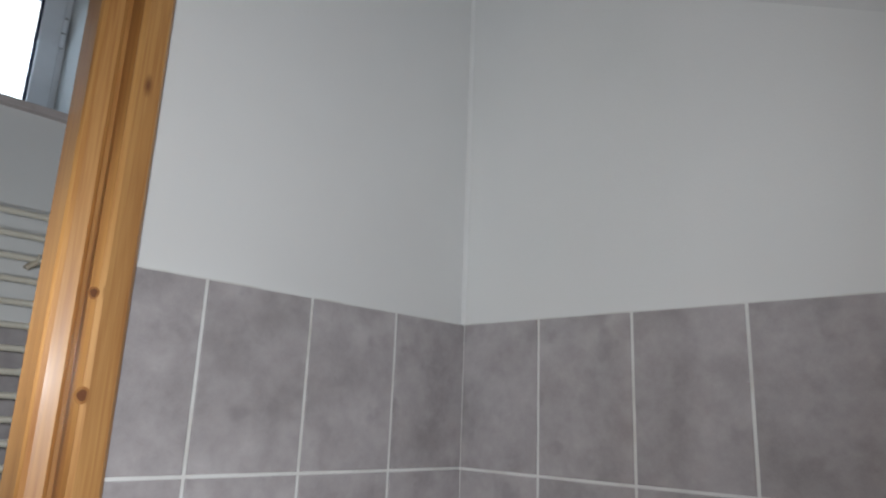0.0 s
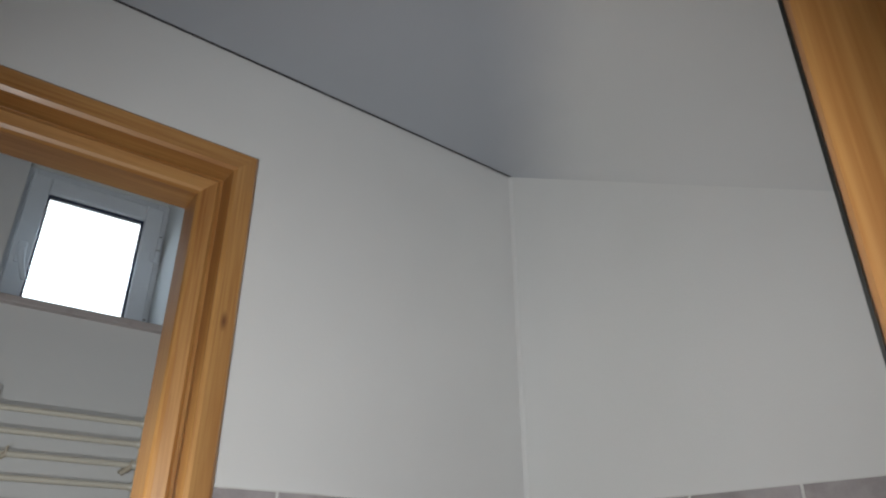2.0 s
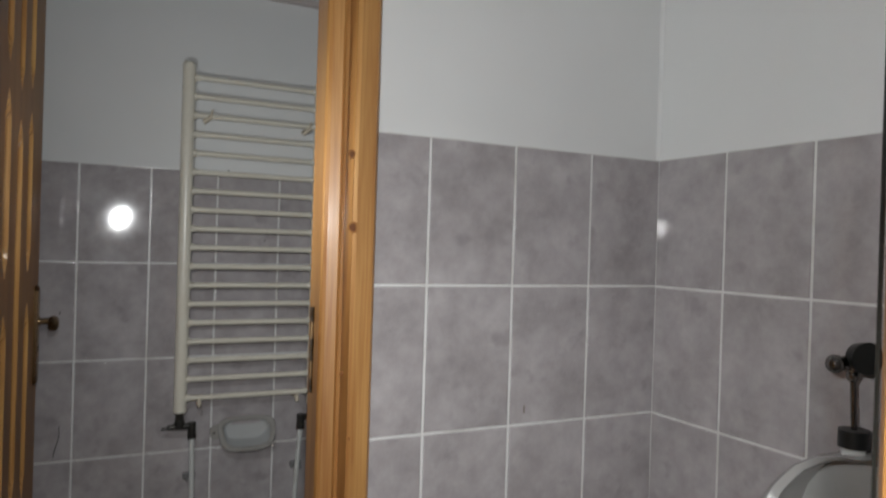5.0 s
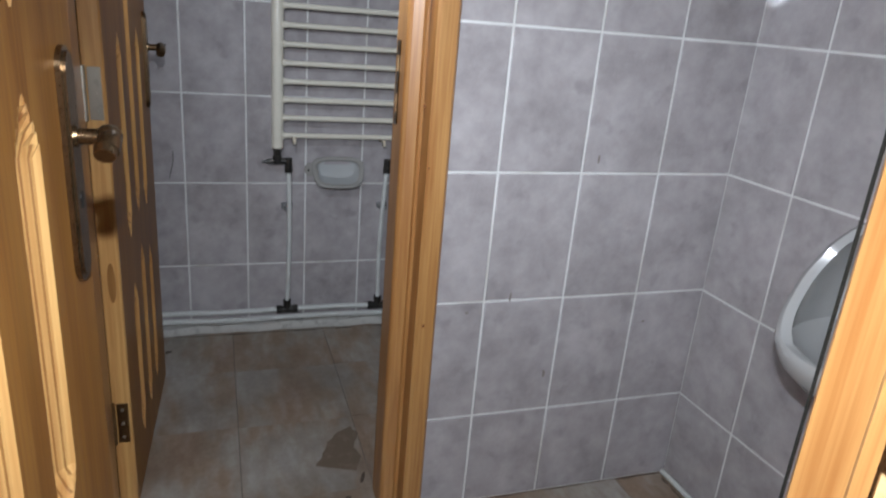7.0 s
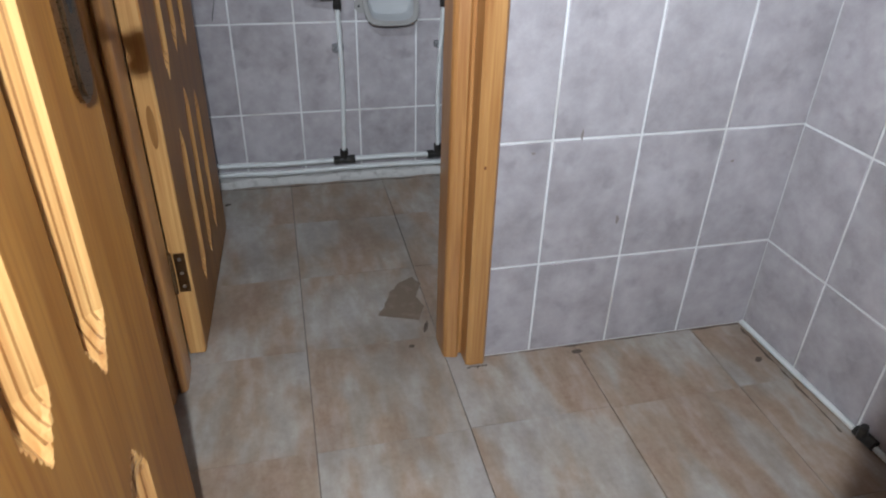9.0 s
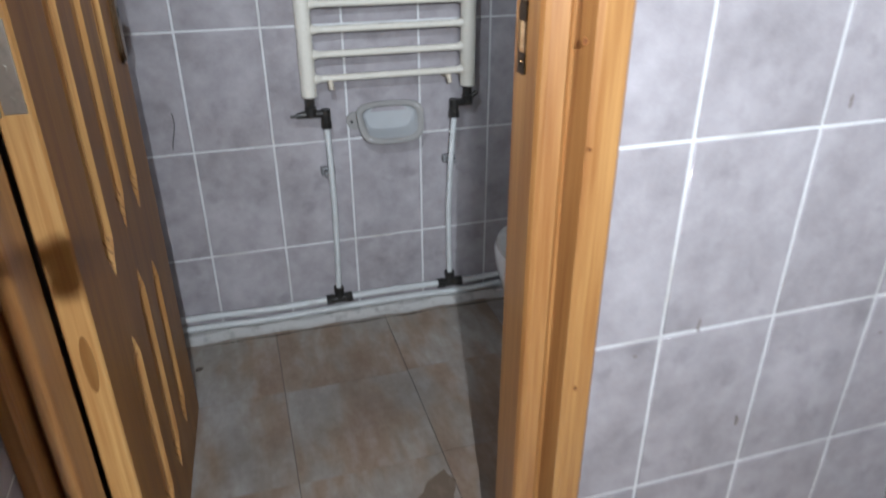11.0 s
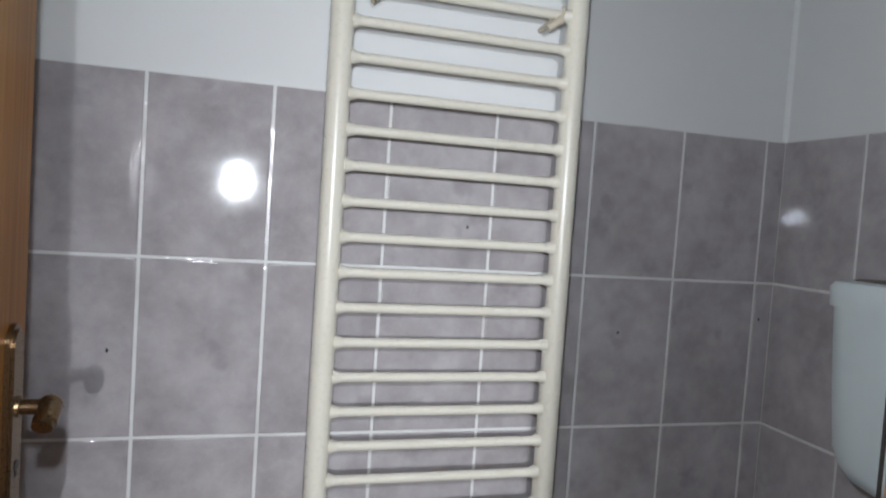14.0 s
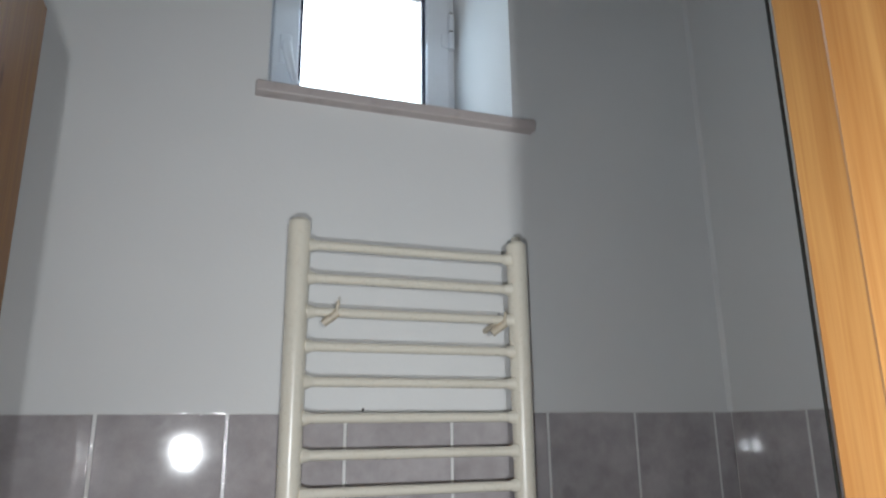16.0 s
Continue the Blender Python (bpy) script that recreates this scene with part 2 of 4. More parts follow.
GLASS.node_tree.nodes["Principled BSDF"].inputs["Transmission Weight"].default_value = 1.0

# Mesh helpers


def finish(name, bm, mat, smooth=False):
    bmesh.ops.recalc_face_normals(bm, faces=bm.faces)
    me = bpy.data.meshes.new(name)
    bm.to_mesh(me)
    bm.free()
    me.materials.append(mat)
    if smooth:
        me.polygons.foreach_set("use_smooth", [True] * len(me.polygons))
        me.set_sharp_from_angle(angle=radians(40))
    return me


def part(name, bm, mat, parent=None, label="", smooth=False):
    ob = new(name, finish(name, bm, mat, smooth))
    if parent is not None:
        ob.parent = parent
    if label:
        tagged(ob, label)
    return ob


def box(bm, lo, hi, bevel=0.0):
    """An upright box between two corners, with its edges eased."""
    m = Matrix.LocRotScale([(a + b) / 2 for a, b in zip(lo, hi)], None, [b - a for a, b in zip(lo, hi)])
    g = bmesh.ops.create_cube(bm, size=1.0, matrix=m)
    if bevel:
        edges = {e for v in g["verts"] for e in v.link_edges}
        bmesh.ops.bevel(bm, geom=list(edges), offset=bevel, segments=2, profile=0.5, affect="EDGES")
    return bm


def boxes(*specs, bevel=0.0):
    bm = bmesh.new()
    for lo, hi in specs:
        box(bm, lo, hi, bevel)
    return bm


def rod(bm, a, b, r, r2=None, seg=16, caps=True):
    a, b = Vector(a), Vector(b)
    d = b - a
    m = Matrix.Translation((a + b) / 2) @ d.to_track_quat("Z", "Y").to_matrix().to_4x4()
    bmesh.ops.create_cone(bm, cap_ends=caps, segments=seg, radius1=r, radius2=r if r2 is None else r2, depth=d.length, matrix=m)
    return bm


def tube(bm, points, r, seg=10):
    """A round pipe along a bent line, with closed ends."""
    pts = [Vector(p) for p in points]
    rings = []
    for i, p in enumerate(pts):
        d = (pts[min(i + 1, len(pts) - 1)] - pts[max(i - 1, 0)]).normalized()
        side = d.orthogonal() if not rings else rings[-1][1] - d * rings[-1][1].dot(d)
        side.normalize()
        up = d.cross(side)
        rings.append(([bm.verts.new(p + r * (math.cos(k * math.tau / seg) * side + math.sin(k * math.tau / seg) * up)) for k in range(seg)], side))
    for (a, _), (b, _) in zip(rings, rings[1:]):
        for k in range(seg):
            bm.faces.new((a[k], a[(k + 1) % seg], b[(k + 1) % seg], b[k]))
    bm.faces.new(rings[0][0])
    bm.faces.new(rings[-1][0])
    return bm


def loft(bm, sections, close_start=True, close_end=True):
    """Skin over closed sections of equal length."""
    rows = [[bm.verts.new(p) for p in s] for s in sections]
    n = len(rows[0])
    for a, b in zip(rows, rows[1:]):
        for k in range(n):
            bm.faces.new((a[k], a[(k + 1) % n], b[(k + 1) % n], b[k]))
    if close_start:
        bm.faces.new(rows[0])
    if close_end:
        bm.faces.new(rows[-1])
    return bm


def oval(cx, cy, z, rx, ry, power=2.0, n=40, back=None):
    """A superellipse in the level plane; back flattens what lies beyond that x."""
    out = []
    for k in range(n):
        a = math.tau * k / n
        c, s = math.cos(a), math.sin(a)
        x = cx + rx * math.copysign(abs(c) ** (2 / power), c)
        y = cy + ry * math.copysign(abs(s) ** (2 / power), s)
        out.append((min(x, back) if back is not None else x, y, z))
    return out


def prism(bm, outline, offset):
    """A flat outline pushed along an offset."""
    a = [bm.verts.new(p) for p in outline]
    b = [bm.verts.new(Vector(p) + Vector(offset)) for p in outline]
    n = len(a)
    bm.faces.new(a)
    bm.faces.new(b[::-1])
    for k in range(n):
        bm.faces.new((a[k], b[k], b[(k + 1) % n], a[(k + 1) % n]))
    return bm


def thing(name, label, category, m=None, group=""):
    ob = new(name)
    ob.empty_display_size = 0.1
    if m is not None:
        ob.matrix_world = m
    return tagged(ob, label, category, group)


def structure(name, bm, mat, label="", category="", smooth=False):
    return tagged(part(name, bm, mat, None, "", smooth), label or name.replace("_", " "), category or name.split("_")[0], kind="structure")

# Large structure. The corner of the outer room lies at the origin; the cubicle lies beyond y = 0.
TOP = 1.452          # top of the tiling
TW, TH = 0.2, 0.3    # a wall tile with its joint
JOINT = 0.0056
A_T = 0.113          # thickness of the wall between the rooms
YB, XS, XL = 1.077, -0.024, -1.45
RW = pose(0, 0, 0, 0, 0, 2.4)
CEIL_OUT, CEIL_IN = 2.317, 2.86
DOOR_L, DOOR_R, DOOR_TOP = -1.445, -0.721, 2.067   # outer edges of the cubicle's door frame
FRONT_L, FRONT_R = -1.447, -0.762                  # the same of the room's entrance
Y_F0, Y_F1 = -1.080, -1.195

structure("floor_slab", boxes(((-3.2, -3.2, -0.25), (0.5, 1.2, -0.0105))), FLOOR_GROUT, "dark grouted screed under the floor tiles", "floor")
wall_mid = structure("wall_middle", boxes(((DOOR_R - 0.02, 0, -0.01), (0.06, A_T, CEIL_IN)), ((XL - 0.03, 0, -0.01), (DOOR_L + 0.02, A_T, CEIL_IN)),
                     ((DOOR_L + 0.02, 0, DOOR_TOP - 0.02), (DOOR_R - 0.02, A_T, CEIL_IN))), WHITE, "white painted partition wall tiled to chest height", "wall")
wall_right = structure("wall_right", boxes(((0, -1.3, -0.01), (0.12, -0.001, CEIL_OUT + 0.1))), WHITE, "white painted wall tiled below, with a urinal", "wall")
wall_right.matrix_world = RW
wall_left = structure("wall_left", boxes(((XL - 0.12, Y_F0, -0.01), (XL, -0.001, CEIL_OUT + 0.1))), WHITE, "white painted side wall tiled below", "wall")
wall_front = structure("wall_front", boxes(((FRONT_R - 0.02, Y_F1, -0.01), (0.3, Y_F0, CEIL_OUT + 0.1)), ((-3.0, Y_F1, -0.01), (FRONT_L + 0.02, Y_F0, CEIL_OUT + 0.1)),
                       ((FRONT_L + 0.02, Y_F1, DOOR_TOP - 0.02), (FRONT_R - 0.02, Y_F0, CEIL_OUT + 0.1))), WHITE, "white painted wall round the entrance", "wall")


def coved_ceiling(x0, y0, y1, z, top):
    """A ceiling that runs into the right wall in a smooth round, wider away from the corner."""
    bm = bmesh.new()
    under, over = [], []
    for k in range(25):
        y = y1 + (y0 - y1) * k / 24
        xw = -0.0419 * y - 0.001
        rx, rz = max(0.004, -0.96 * y), max(0.002, -0.52 * y)
        line = [(x0, y, z)] + [(xw - rx + rx * math.sin(a), y, z - rz * (1 - math.cos(a))) for a in [math.pi / 2 * q / 16 for q in range(17)]]
        under.append([bm.verts.new(p) for p in line])
        over.append([bm.verts.new((p[0], y, top)) for p in line])
    for grid in (under, over):
        for a, b in zip(grid, grid[1:]):
            for q in range(len(a) - 1):
                bm.faces.new((a[q], a[q + 1], b[q + 1], b[q]))
    for a, b in zip(zip(under, over), list(zip(under, over))[1:]):
        for q in (0, -1):
            bm.faces.new((a[0][q], a[1][q], b[1][q], b[0][q]))
    for e in (0, -1):
        for q in range(len(under[0]) - 1):
            bm.faces.new((under[e][q], under[e][q + 1], over[e][q + 1], over[e][q]))
    return bm


structure("ceiling_outer", coved_ceiling(XL - 0.1, Y_F0, -0.0055, CEIL_OUT, CEIL_OUT + 0.08), CEIL_SHADED, "painted ceiling rounded into the side wall, its shading in the colour", "ceiling", True)
# a solid dark strip paints the shade of the open joint under the ceiling
structure("trim_ceiling", boxes(((XL, -0.0055, CEIL_OUT - 0.0015), (-0.002, -0.0005, CEIL_OUT + 0.012))), DARK, "dark strip standing for the shade in the gap along the ceiling panel", "trim")
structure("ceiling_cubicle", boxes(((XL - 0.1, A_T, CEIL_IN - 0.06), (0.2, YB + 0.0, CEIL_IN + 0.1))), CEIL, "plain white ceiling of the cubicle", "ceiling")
# the back wall is an outside wall with a deep window opening
WX0, WX1, WZ0, WZ1, WALL_D = -1.04, -0.522, 2.055, 2.70, 0.44
wall_back = structure("wall_back", boxes(((XL - 0.1, YB, -0.01), (WX0, YB + WALL_D, CEIL_IN + 0.1)), ((WX1, YB, -0.01), (0.1, YB + WALL_D, CEIL_IN + 0.1)),
                      ((WX0, YB, -0.01), (WX1, YB + WALL_D, WZ0)), ((WX0, YB, WZ1), (WX1, YB + WALL_D, CEIL_IN + 0.1))), WHITE,
                      "white painted outside wall tiled to chest height", "wall")
wall_side = structure("wall_side", boxes(((XS, A_T, -0.01), (XS + 0.12, YB, CEIL_IN + 0.1))), WHITE, "white painted cubicle wall behind the toilet", "wall")
wall_door = structure("wall_door_side", boxes(((XL - 0.12, A_T, -0.01), (XL, YB, CEIL_IN + 0.1))), WHITE, "white painted cubicle wall behind the door", "wall")
# filled inner corners above the tiling
for nm, cx, cy, top in (("trim_corner_outer", -0.001, -0.001, CEIL_OUT - 0.004), ("trim_corner_cubicle", XS, YB, CEIL_IN - 0.07)):
    bead = bmesh.new()
    prism(bead, [(cx, cy, TOP), (cx - 0.008, cy, TOP), (cx - 0.0035, cy - 0.0035, TOP), (cx, cy - 0.008, TOP)], (0, 0, top - TOP))
    structure(nm, bead, WHITE, "white filler smoothed into the wall corner", "trim", True)
# the passage behind the entrance
structure("wall_passage_back", boxes(((-3.1, -2.75, -0.01), (0.4, -2.65, 2.6))), WHITE, "plain white wall of the passage", "wall")
structure("wall_passage_end", boxes(((-3.1, -2.65, -0.01), (-3.0, Y_F1, 2.6))), WHITE, "plain white end wall of the passage", "wall")
structure("wall_passage_far", boxes(((0.3, -2.65, -0.01), (0.4, Y_F0, 2.6))), WHITE, "plain white end wall of the passage", "wall")
structure("ceiling_passage", boxes(((-3.1, -2.75, 2.45), (0.4, Y_F1, 2.6))), CEIL, "plain white ceiling of the passage", "ceiling")
structure("ground", boxes(((-400, 1.6, -3.2), (400, 800, -3.0))), worn("dry_ground", (0.2, 0.19, 0.15), 0.9), "open ground outside the window", "ground")


glow = material("bright_overcast_sky", (0.9, 0.95, 1.0), 1.0)
gb = glow.node_tree.nodes["Principled BSDF"]
gb.inputs["Emission Color"].default_value, gb.inputs["Emission Strength"].default_value = (0.86, 0.95, 1.0, 1), 1.5
structure("backdrop", boxes(((-120, 90, -3.0), (120, 90.2, 160))), glow, "bright overcast sky outside the window", "sky")


def frame_profile(flip):
    """Plan outline of a door frame's jamb: u from its outer edge inwards, v from the face backwards."""
    pts = [(0, 0.0), (0, -0.028), (0.006, -0.034), (0.039, -0.034), (0.046, -0.029), (0.048, 0.016), (0.056, 0.016), (0.058, 0.004),
           (0.064, 0.000), (0.084, 0.005), (0.090, 0.009), (0.093, 0.016), (0.093, 0.084), (0.091, 0.087), (0.066, 0.088), (0.066, 0.139), (0.062, 0.1435), (0, 0.1435)]
    return [(u, -v) for u, v in pts] if flip else pts


def door_frame(name, x0, x1, top, y, flip, label):
    """Two jambs and a head of one moulded section, mitred at the corners."""
    ob = thing(name, label, "door frame")
    ob["kind"] = "structure"
    pro = frame_profile(flip)
    for side, x, s in (("jamb", x1, -1), ("jamb", x0, 0.50)):
        bm = bmesh.new()
        a = [bm.verts.new((x + s * u, y + v, 0.004)) for u, v in pro]
        b = [bm.verts.new((x + s * u, y + v, top - u)) for u, v in pro]
        n = len(a)
        for k in range(n):
            bm.faces.new((a[k], a[(k + 1) % n], b[(k + 1) % n], b[k]))
        bm.faces.new(a)
        bm.faces.new(b)
        part(side, bm, PINE_Z, ob)
    bm = bmesh.new()
    loft(bm, [[(x0 + 0.50 * u, y + v, top - u) for u, v in pro], [(x1 - u, y + v, top - u) for u, v in pro]])
    part("head", bm, PINE_X, ob)
    # thin black strips down the edges of both jambs
    for lo, hi, y0 in ((x1 - 0.0664, x1 - 0.0652, 0.1424), (x0 + 0.030, x0 + 0.0335, 0.130)):
        part("seal", boxes(((lo, y + y0, 0.01), (hi, y + 0.1443, top - 0.068))), RUBBER, ob, "thin black strip on the frame's edge")
    return ob


frame_in = door_frame("door_frame_1", DOOR_L, DOOR_R, DOOR_TOP, 0.0, False, "varnished pine frame of the cubicle door")
frame_out = door_frame("door_frame_2", FRONT_L, FRONT_R, DOOR_TOP, Y_F1, False, "varnished pine frame of the entrance door")


def knot(parent, x, y, z, r, tall=1.25):
    """A dark knot let into the face of a jamb, with a paler ring of bent grain round it."""
    for k, mat, nm in ((1.5, PINE_RING, "knot_ring"), (1.0, KNOT, "knot")):
        pts = [(x + k * r * (1 + 0.14 * math.sin(3 * a + z * 9)) * math.cos(a), y - 0.0002, z + k * tall * r * math.sin(a)) for a in [math.tau * q / 18 for q in range(18)]]
        part(nm, prism(bmesh.new(), pts, (0, -0.0002 if nm == "knot_ring" else -0.0004, 0)), mat, parent)


for x, z, r in ((-0.774, 1.398, 0.0048), (-0.768, 1.262, 0.0062), (-0.782, 0.990, 0.0024), (-0.764, 0.866, 0.0020), (-0.750, 0.515, 0.0026)):
    knot(frame_in, x, -0.034, z, r)


def strike_plate(parent, x, y, z):
    """A dark lock plate let into the jamb, with two cut-outs and three screws."""
    bm = bmesh.new()
    for lo, hi in ((-0.083, -0.058), (-0.022, 0.022), (0.055, 0.083)):
        box(bm, (x - 0.0025, y - 0.010, z + lo), (x + 0.001, y + 0.010, z + hi))
    for e in (-0.010, 0.008):
        box(bm, (x - 0.0024, y + e, z - 0.083), (x + 0.001, y + e + 0.002, z + 0.083))
    plate = part("strike_plate", bm, BRASS, parent, "dark bronze strike plate")
    bm = bmesh.new()
    for dz in (-0.070, 0.0, 0.070):
        rod(bm, (x - 0.004, y + 0.001, z + dz), (x, y + 0.001, z + dz), 0.004, seg=12)
    part("screw", bm, BRASS, plate)
    bm = boxes(((x - 0.0012, y - 0.008, z - 0.058), (x + 0.001, y + 0.008, z - 0.022)), ((x - 0.0012, y - 0.008, z + 0.022), (x + 0.001, y + 0.008, z + 0.055)))
    part("mortise", bm, BARE, plate, "pale bare wood in the cut-outs")


strike_plate(frame_in, DOOR_R - 0.093, 0.059, 1.022)
strike_plate(frame_out, FRONT_R - 0.093, Y_F1 + 0.062, 0.99)


GW = 0.031   # half width of a routed groove
LINES = (0.24, 0.50, 0.76)   # dark lamination lines laid open in its flanks, as shares of that width


def leaf_depth(u, z, grooves):
    """Depth of the routed grooves in a door's face at a place on it: a moulded trough with ridges and scooped ends."""
    d = 0.0
    for uc, z0, z1 in grooves:
        run = min(z - z0, z1 - z)
        if abs(u - uc) < GW and run > 0:
            q = abs(u - uc) / GW
            spread = min(1.0, run / 0.055)
            inside = spread - q
            if inside > 0:
                d = 0.021 * inside + 0.003 * min(1.0, inside * 8)
                if any(abs(q - k) < 0.02 for k in LINES) and inside > 0.05:
                    d += 0.0012
    return d


GROOVES = [(u, z0, z1) for u, rows in ((0.165, ((0.10, 0.50), (0.61, 1.06), (1.13, 1.50), (1.55, 1.82))), (0.300, ((0.10, 0.55), (0.63, 1.46), (1.52, 1.85))),
                                      (0.435, ((0.10, 0.50), (0.61, 1.06), (1.13, 1.50), (1.55, 1.82)))) for z0, z1 in rows]


LV = 0.004   # height of the lever over the middle of its plate


def door_leaf(name, hinge, far, height, label, grooves, handle_z=1.0):
    """A pine door with routed grooves on both faces: local x runs from the hinge edge along the face, y points into the leaf."""
    a, b = Vector((*hinge, 0)), Vector((*far, 0))
    wide = (b - a).length
    turn = math.degrees(math.atan2(b.y - a.y, b.x - a.x))
    ob = thing(name, label, "door", pose(a.x, a.y, 0.012, 0, 0, turn))
    ob["kind"] = "structure"
    T = 0.04
    us, zs = {0.0, 0.004, wide - 0.004, wide}, {0.0, 0.004, height - 0.004, height}
    for uc, z0, z1 in grooves:
        us |= {round(uc + GW * k / 8, 5) for k in range(-8, 9)} | {round(uc + s * GW * (k + e), 5) for k in LINES for s in (-1, 1) for e in (-0.034, 0, 0.034)}
        zs |= {round(z, 5) for e, s in ((z0, 1), (z1, -1)) for z in [e + s * 0.06 * (k / 7) ** 1.5 for k in range(8)]}
    us, zs = sorted(us), sorted(zs)
    bm = bmesh.new()
    ease = lambda u, z: 0.003 if u in (0.0, wide) or z in (0.0, height) else 0.0
    front = [[bm.verts.new((u, leaf_depth(u, z, grooves) + ease(u, z), z)) for z in zs] for u in us]
    back = [[bm.verts.new((u, T - 0.5 * leaf_depth(u, z, grooves) - ease(u, z), z)) for z in zs] for u in us]
    for grid in (front, back):
        for i in range(len(us) - 1):
            for j in range(len(zs) - 1):
                bm.faces.new((grid[i][j], grid[i + 1][j], grid[i + 1][j + 1], grid[i][j + 1]))
    for j in range(len(zs) - 1):
        for i in (0, len(us) - 1):
            bm.faces.new((front[i][j], front[i][j + 1], back[i][j + 1], back[i][j]))
    for i in range(len(us) - 1):
        for j in (0, len(zs) - 1):
            bm.faces.new((front[i][j], back[i][j], back[i + 1][j], front[i + 1][j]))
    leaf = part("leaf", bm, PINE_LIT, ob)
    leaf.data.materials.append(PINE_SHADED)
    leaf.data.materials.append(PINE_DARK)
    # flat faces take the shaded pine, groove flanks and edges keep the lit one
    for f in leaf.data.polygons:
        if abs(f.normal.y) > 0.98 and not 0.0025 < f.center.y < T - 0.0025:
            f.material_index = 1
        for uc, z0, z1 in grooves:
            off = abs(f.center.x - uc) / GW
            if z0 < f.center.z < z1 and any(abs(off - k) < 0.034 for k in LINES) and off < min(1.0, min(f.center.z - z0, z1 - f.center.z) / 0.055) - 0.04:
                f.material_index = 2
    # backplate and lever on both faces
    u = wide - 0.045
    for y, s, nm in ((0.0, -1, "handle"), (T, 1, "handle")):
        bm = bmesh.new()
        outline = [(u + 0.019 * math.cos(k * math.tau / 28), y, handle_z - 0.030 + math.copysign(0.100, math.sin(k * math.tau / 28 + 1e-6)) + 0.024 * math.sin(k * math.tau / 28)) for k in range(28)]
        prism(bm, outline, (0, s * 0.0055, 0))
        prism(bm, [(u + (x - u) * 0.72, y + s * 0.0050, handle_z - 0.030 + (z - handle_z + 0.030) * 0.955) for x, _, z in outline], (0, s * 0.0035, 0))
        plate = part("backplate", bm, BRASS, ob, "dark bronze door backplate")
        bm = bmesh.new()
        rod(bm, (u, y + s * 0.003, handle_z + LV), (u, y + s * 0.012, handle_z + LV), 0.013, 0.011)
        rod(bm, (u, y + s * 0.010, handle_z + LV), (u, y + s * 0.040, handle_z + LV), 0.0085)
        bmesh.ops.create_uvsphere(bm, u_segments=14, v_segments=8, radius=0.0135, matrix=pose(u, y + s * 0.040, handle_z + LV))
        tube(bm, [(u - 0.009 * k, y + s * (0.042 + 0.002 * math.sin(k * 0.6)), handle_z + LV - 0.0010 * k * k) for k in range(4)], 0.0110, 12)
        rod(bm, (u - 0.024, y + s * 0.042, handle_z + LV - 0.007), (u - 0.032, y + s * 0.042, handle_z + LV - 0.013), 0.0120, 0.0105, 14)
        part(nm, bm, BRASS, plate, "worn bronze lever handle", True)
        bm = bmesh.new()
        rod(bm, (u, y + s * 0.003, handle_z - 0.06), (u, y + s * 0.0095, handle_z - 0.06), 0.006, seg=12)
        box(bm, (u - 0.002, y + min(0, s * 0.0095), handle_z - 0.072), (u + 0.002, y + max(0, s * 0.0095), handle_z - 0.06))
        part("keyhole", bm, RUBBER, plate)
    # hinges and the plug on the hinge edge
    for z, mat, lab in ((0.228, BRASS, "dark bronze hinge"), (0.955, STEEL, "pale brass hinge"), (1.72, STEEL, "pale brass hinge")):
        bm = boxes(((-0.0025, 0.006, z - 0.05), (0.001, 0.030, z + 0.05)), bevel=0.0008)
        rod(bm, (-0.004, 0.034 + 0.004, z - 0.052), (-0.004, 0.034 + 0.004, z + 0.052), 0.006, seg=12)
        h = part("hinge", bm, mat, ob, lab)
        bm = bmesh.new()
        for dz in (-0.035, 0.0, 0.035):
            rod(bm, (-0.0042, 0.018, z + dz), (-0.001, 0.018, z + dz), 0.004, seg=10)
        part("screw", bm, STEEL, h)
    bm = bmesh.new()
    outline = [(-0.0015, 0.018 + 0.008 * math.cos(k * math.tau / 20), 0.566 + 0.045 * math.sin(k * math.tau / 20)) for k in range(20)]
    prism(bm, outline, (0.003, 0, 0))
    part("plug", bm, PINE_DARK, ob, "darker oval wood plug")
    return ob


door_leaf("door_1", (-1.366, 0.128), (-1.341, 0.738), 1.94, "varnished pine cubicle door with routed grooves, standing open", GROOVES)
door_leaf("door_2", (-1.366, -1.092), (-1.309, -0.502), 1.94, "varnished pine entrance door with routed grooves, standing open", GROOVES)

# Window
window = thing("window_1", "small white plastic window with clear glass in a deep reveal", "window")
window["kind"] = "structure"
YG = 1.42


def ring(bm, x0, x1, z0, z1, w, y0, y1, bevel=0.004):
    box(bm, (x0, y0, z0), (x0 + w, y1, z1), bevel)
    box(bm, (x1 - w, y0, z0), (x1, y1, z1), bevel)
    box(bm, (x0 + w - 0.001, y0, z0), (x1 - w + 0.001, y1, z0 + w), bevel)
    box(bm, (x0 + w - 0.001, y0, z1 - w), (x1 - w + 0.001, y1, z1), bevel)
    return bm


part("window_frame", ring(bmesh.new(), WX0, WX1, WZ0 + 0.005, WZ1 - 0.02, 0.045, YG + 0.005, YG + 0.07), PVC, window)
sash = part("sash", ring(bmesh.new(), WX0 + 0.028, WX1 - 0.022, WZ0 + 0.035, WZ1 - 0.05, 0.066, YG - 0.018, YG + 0.045, 0.006), PVC, window)
part("glazing_seal", ring(bmesh.new(), WX0 + 0.092, WX1 - 0.086, WZ0 + 0.099, WZ1 - 0.114, 0.010, YG - 0.004, YG + 0.01, 0.0), SEAL, sash, "dark blue glazing seal")
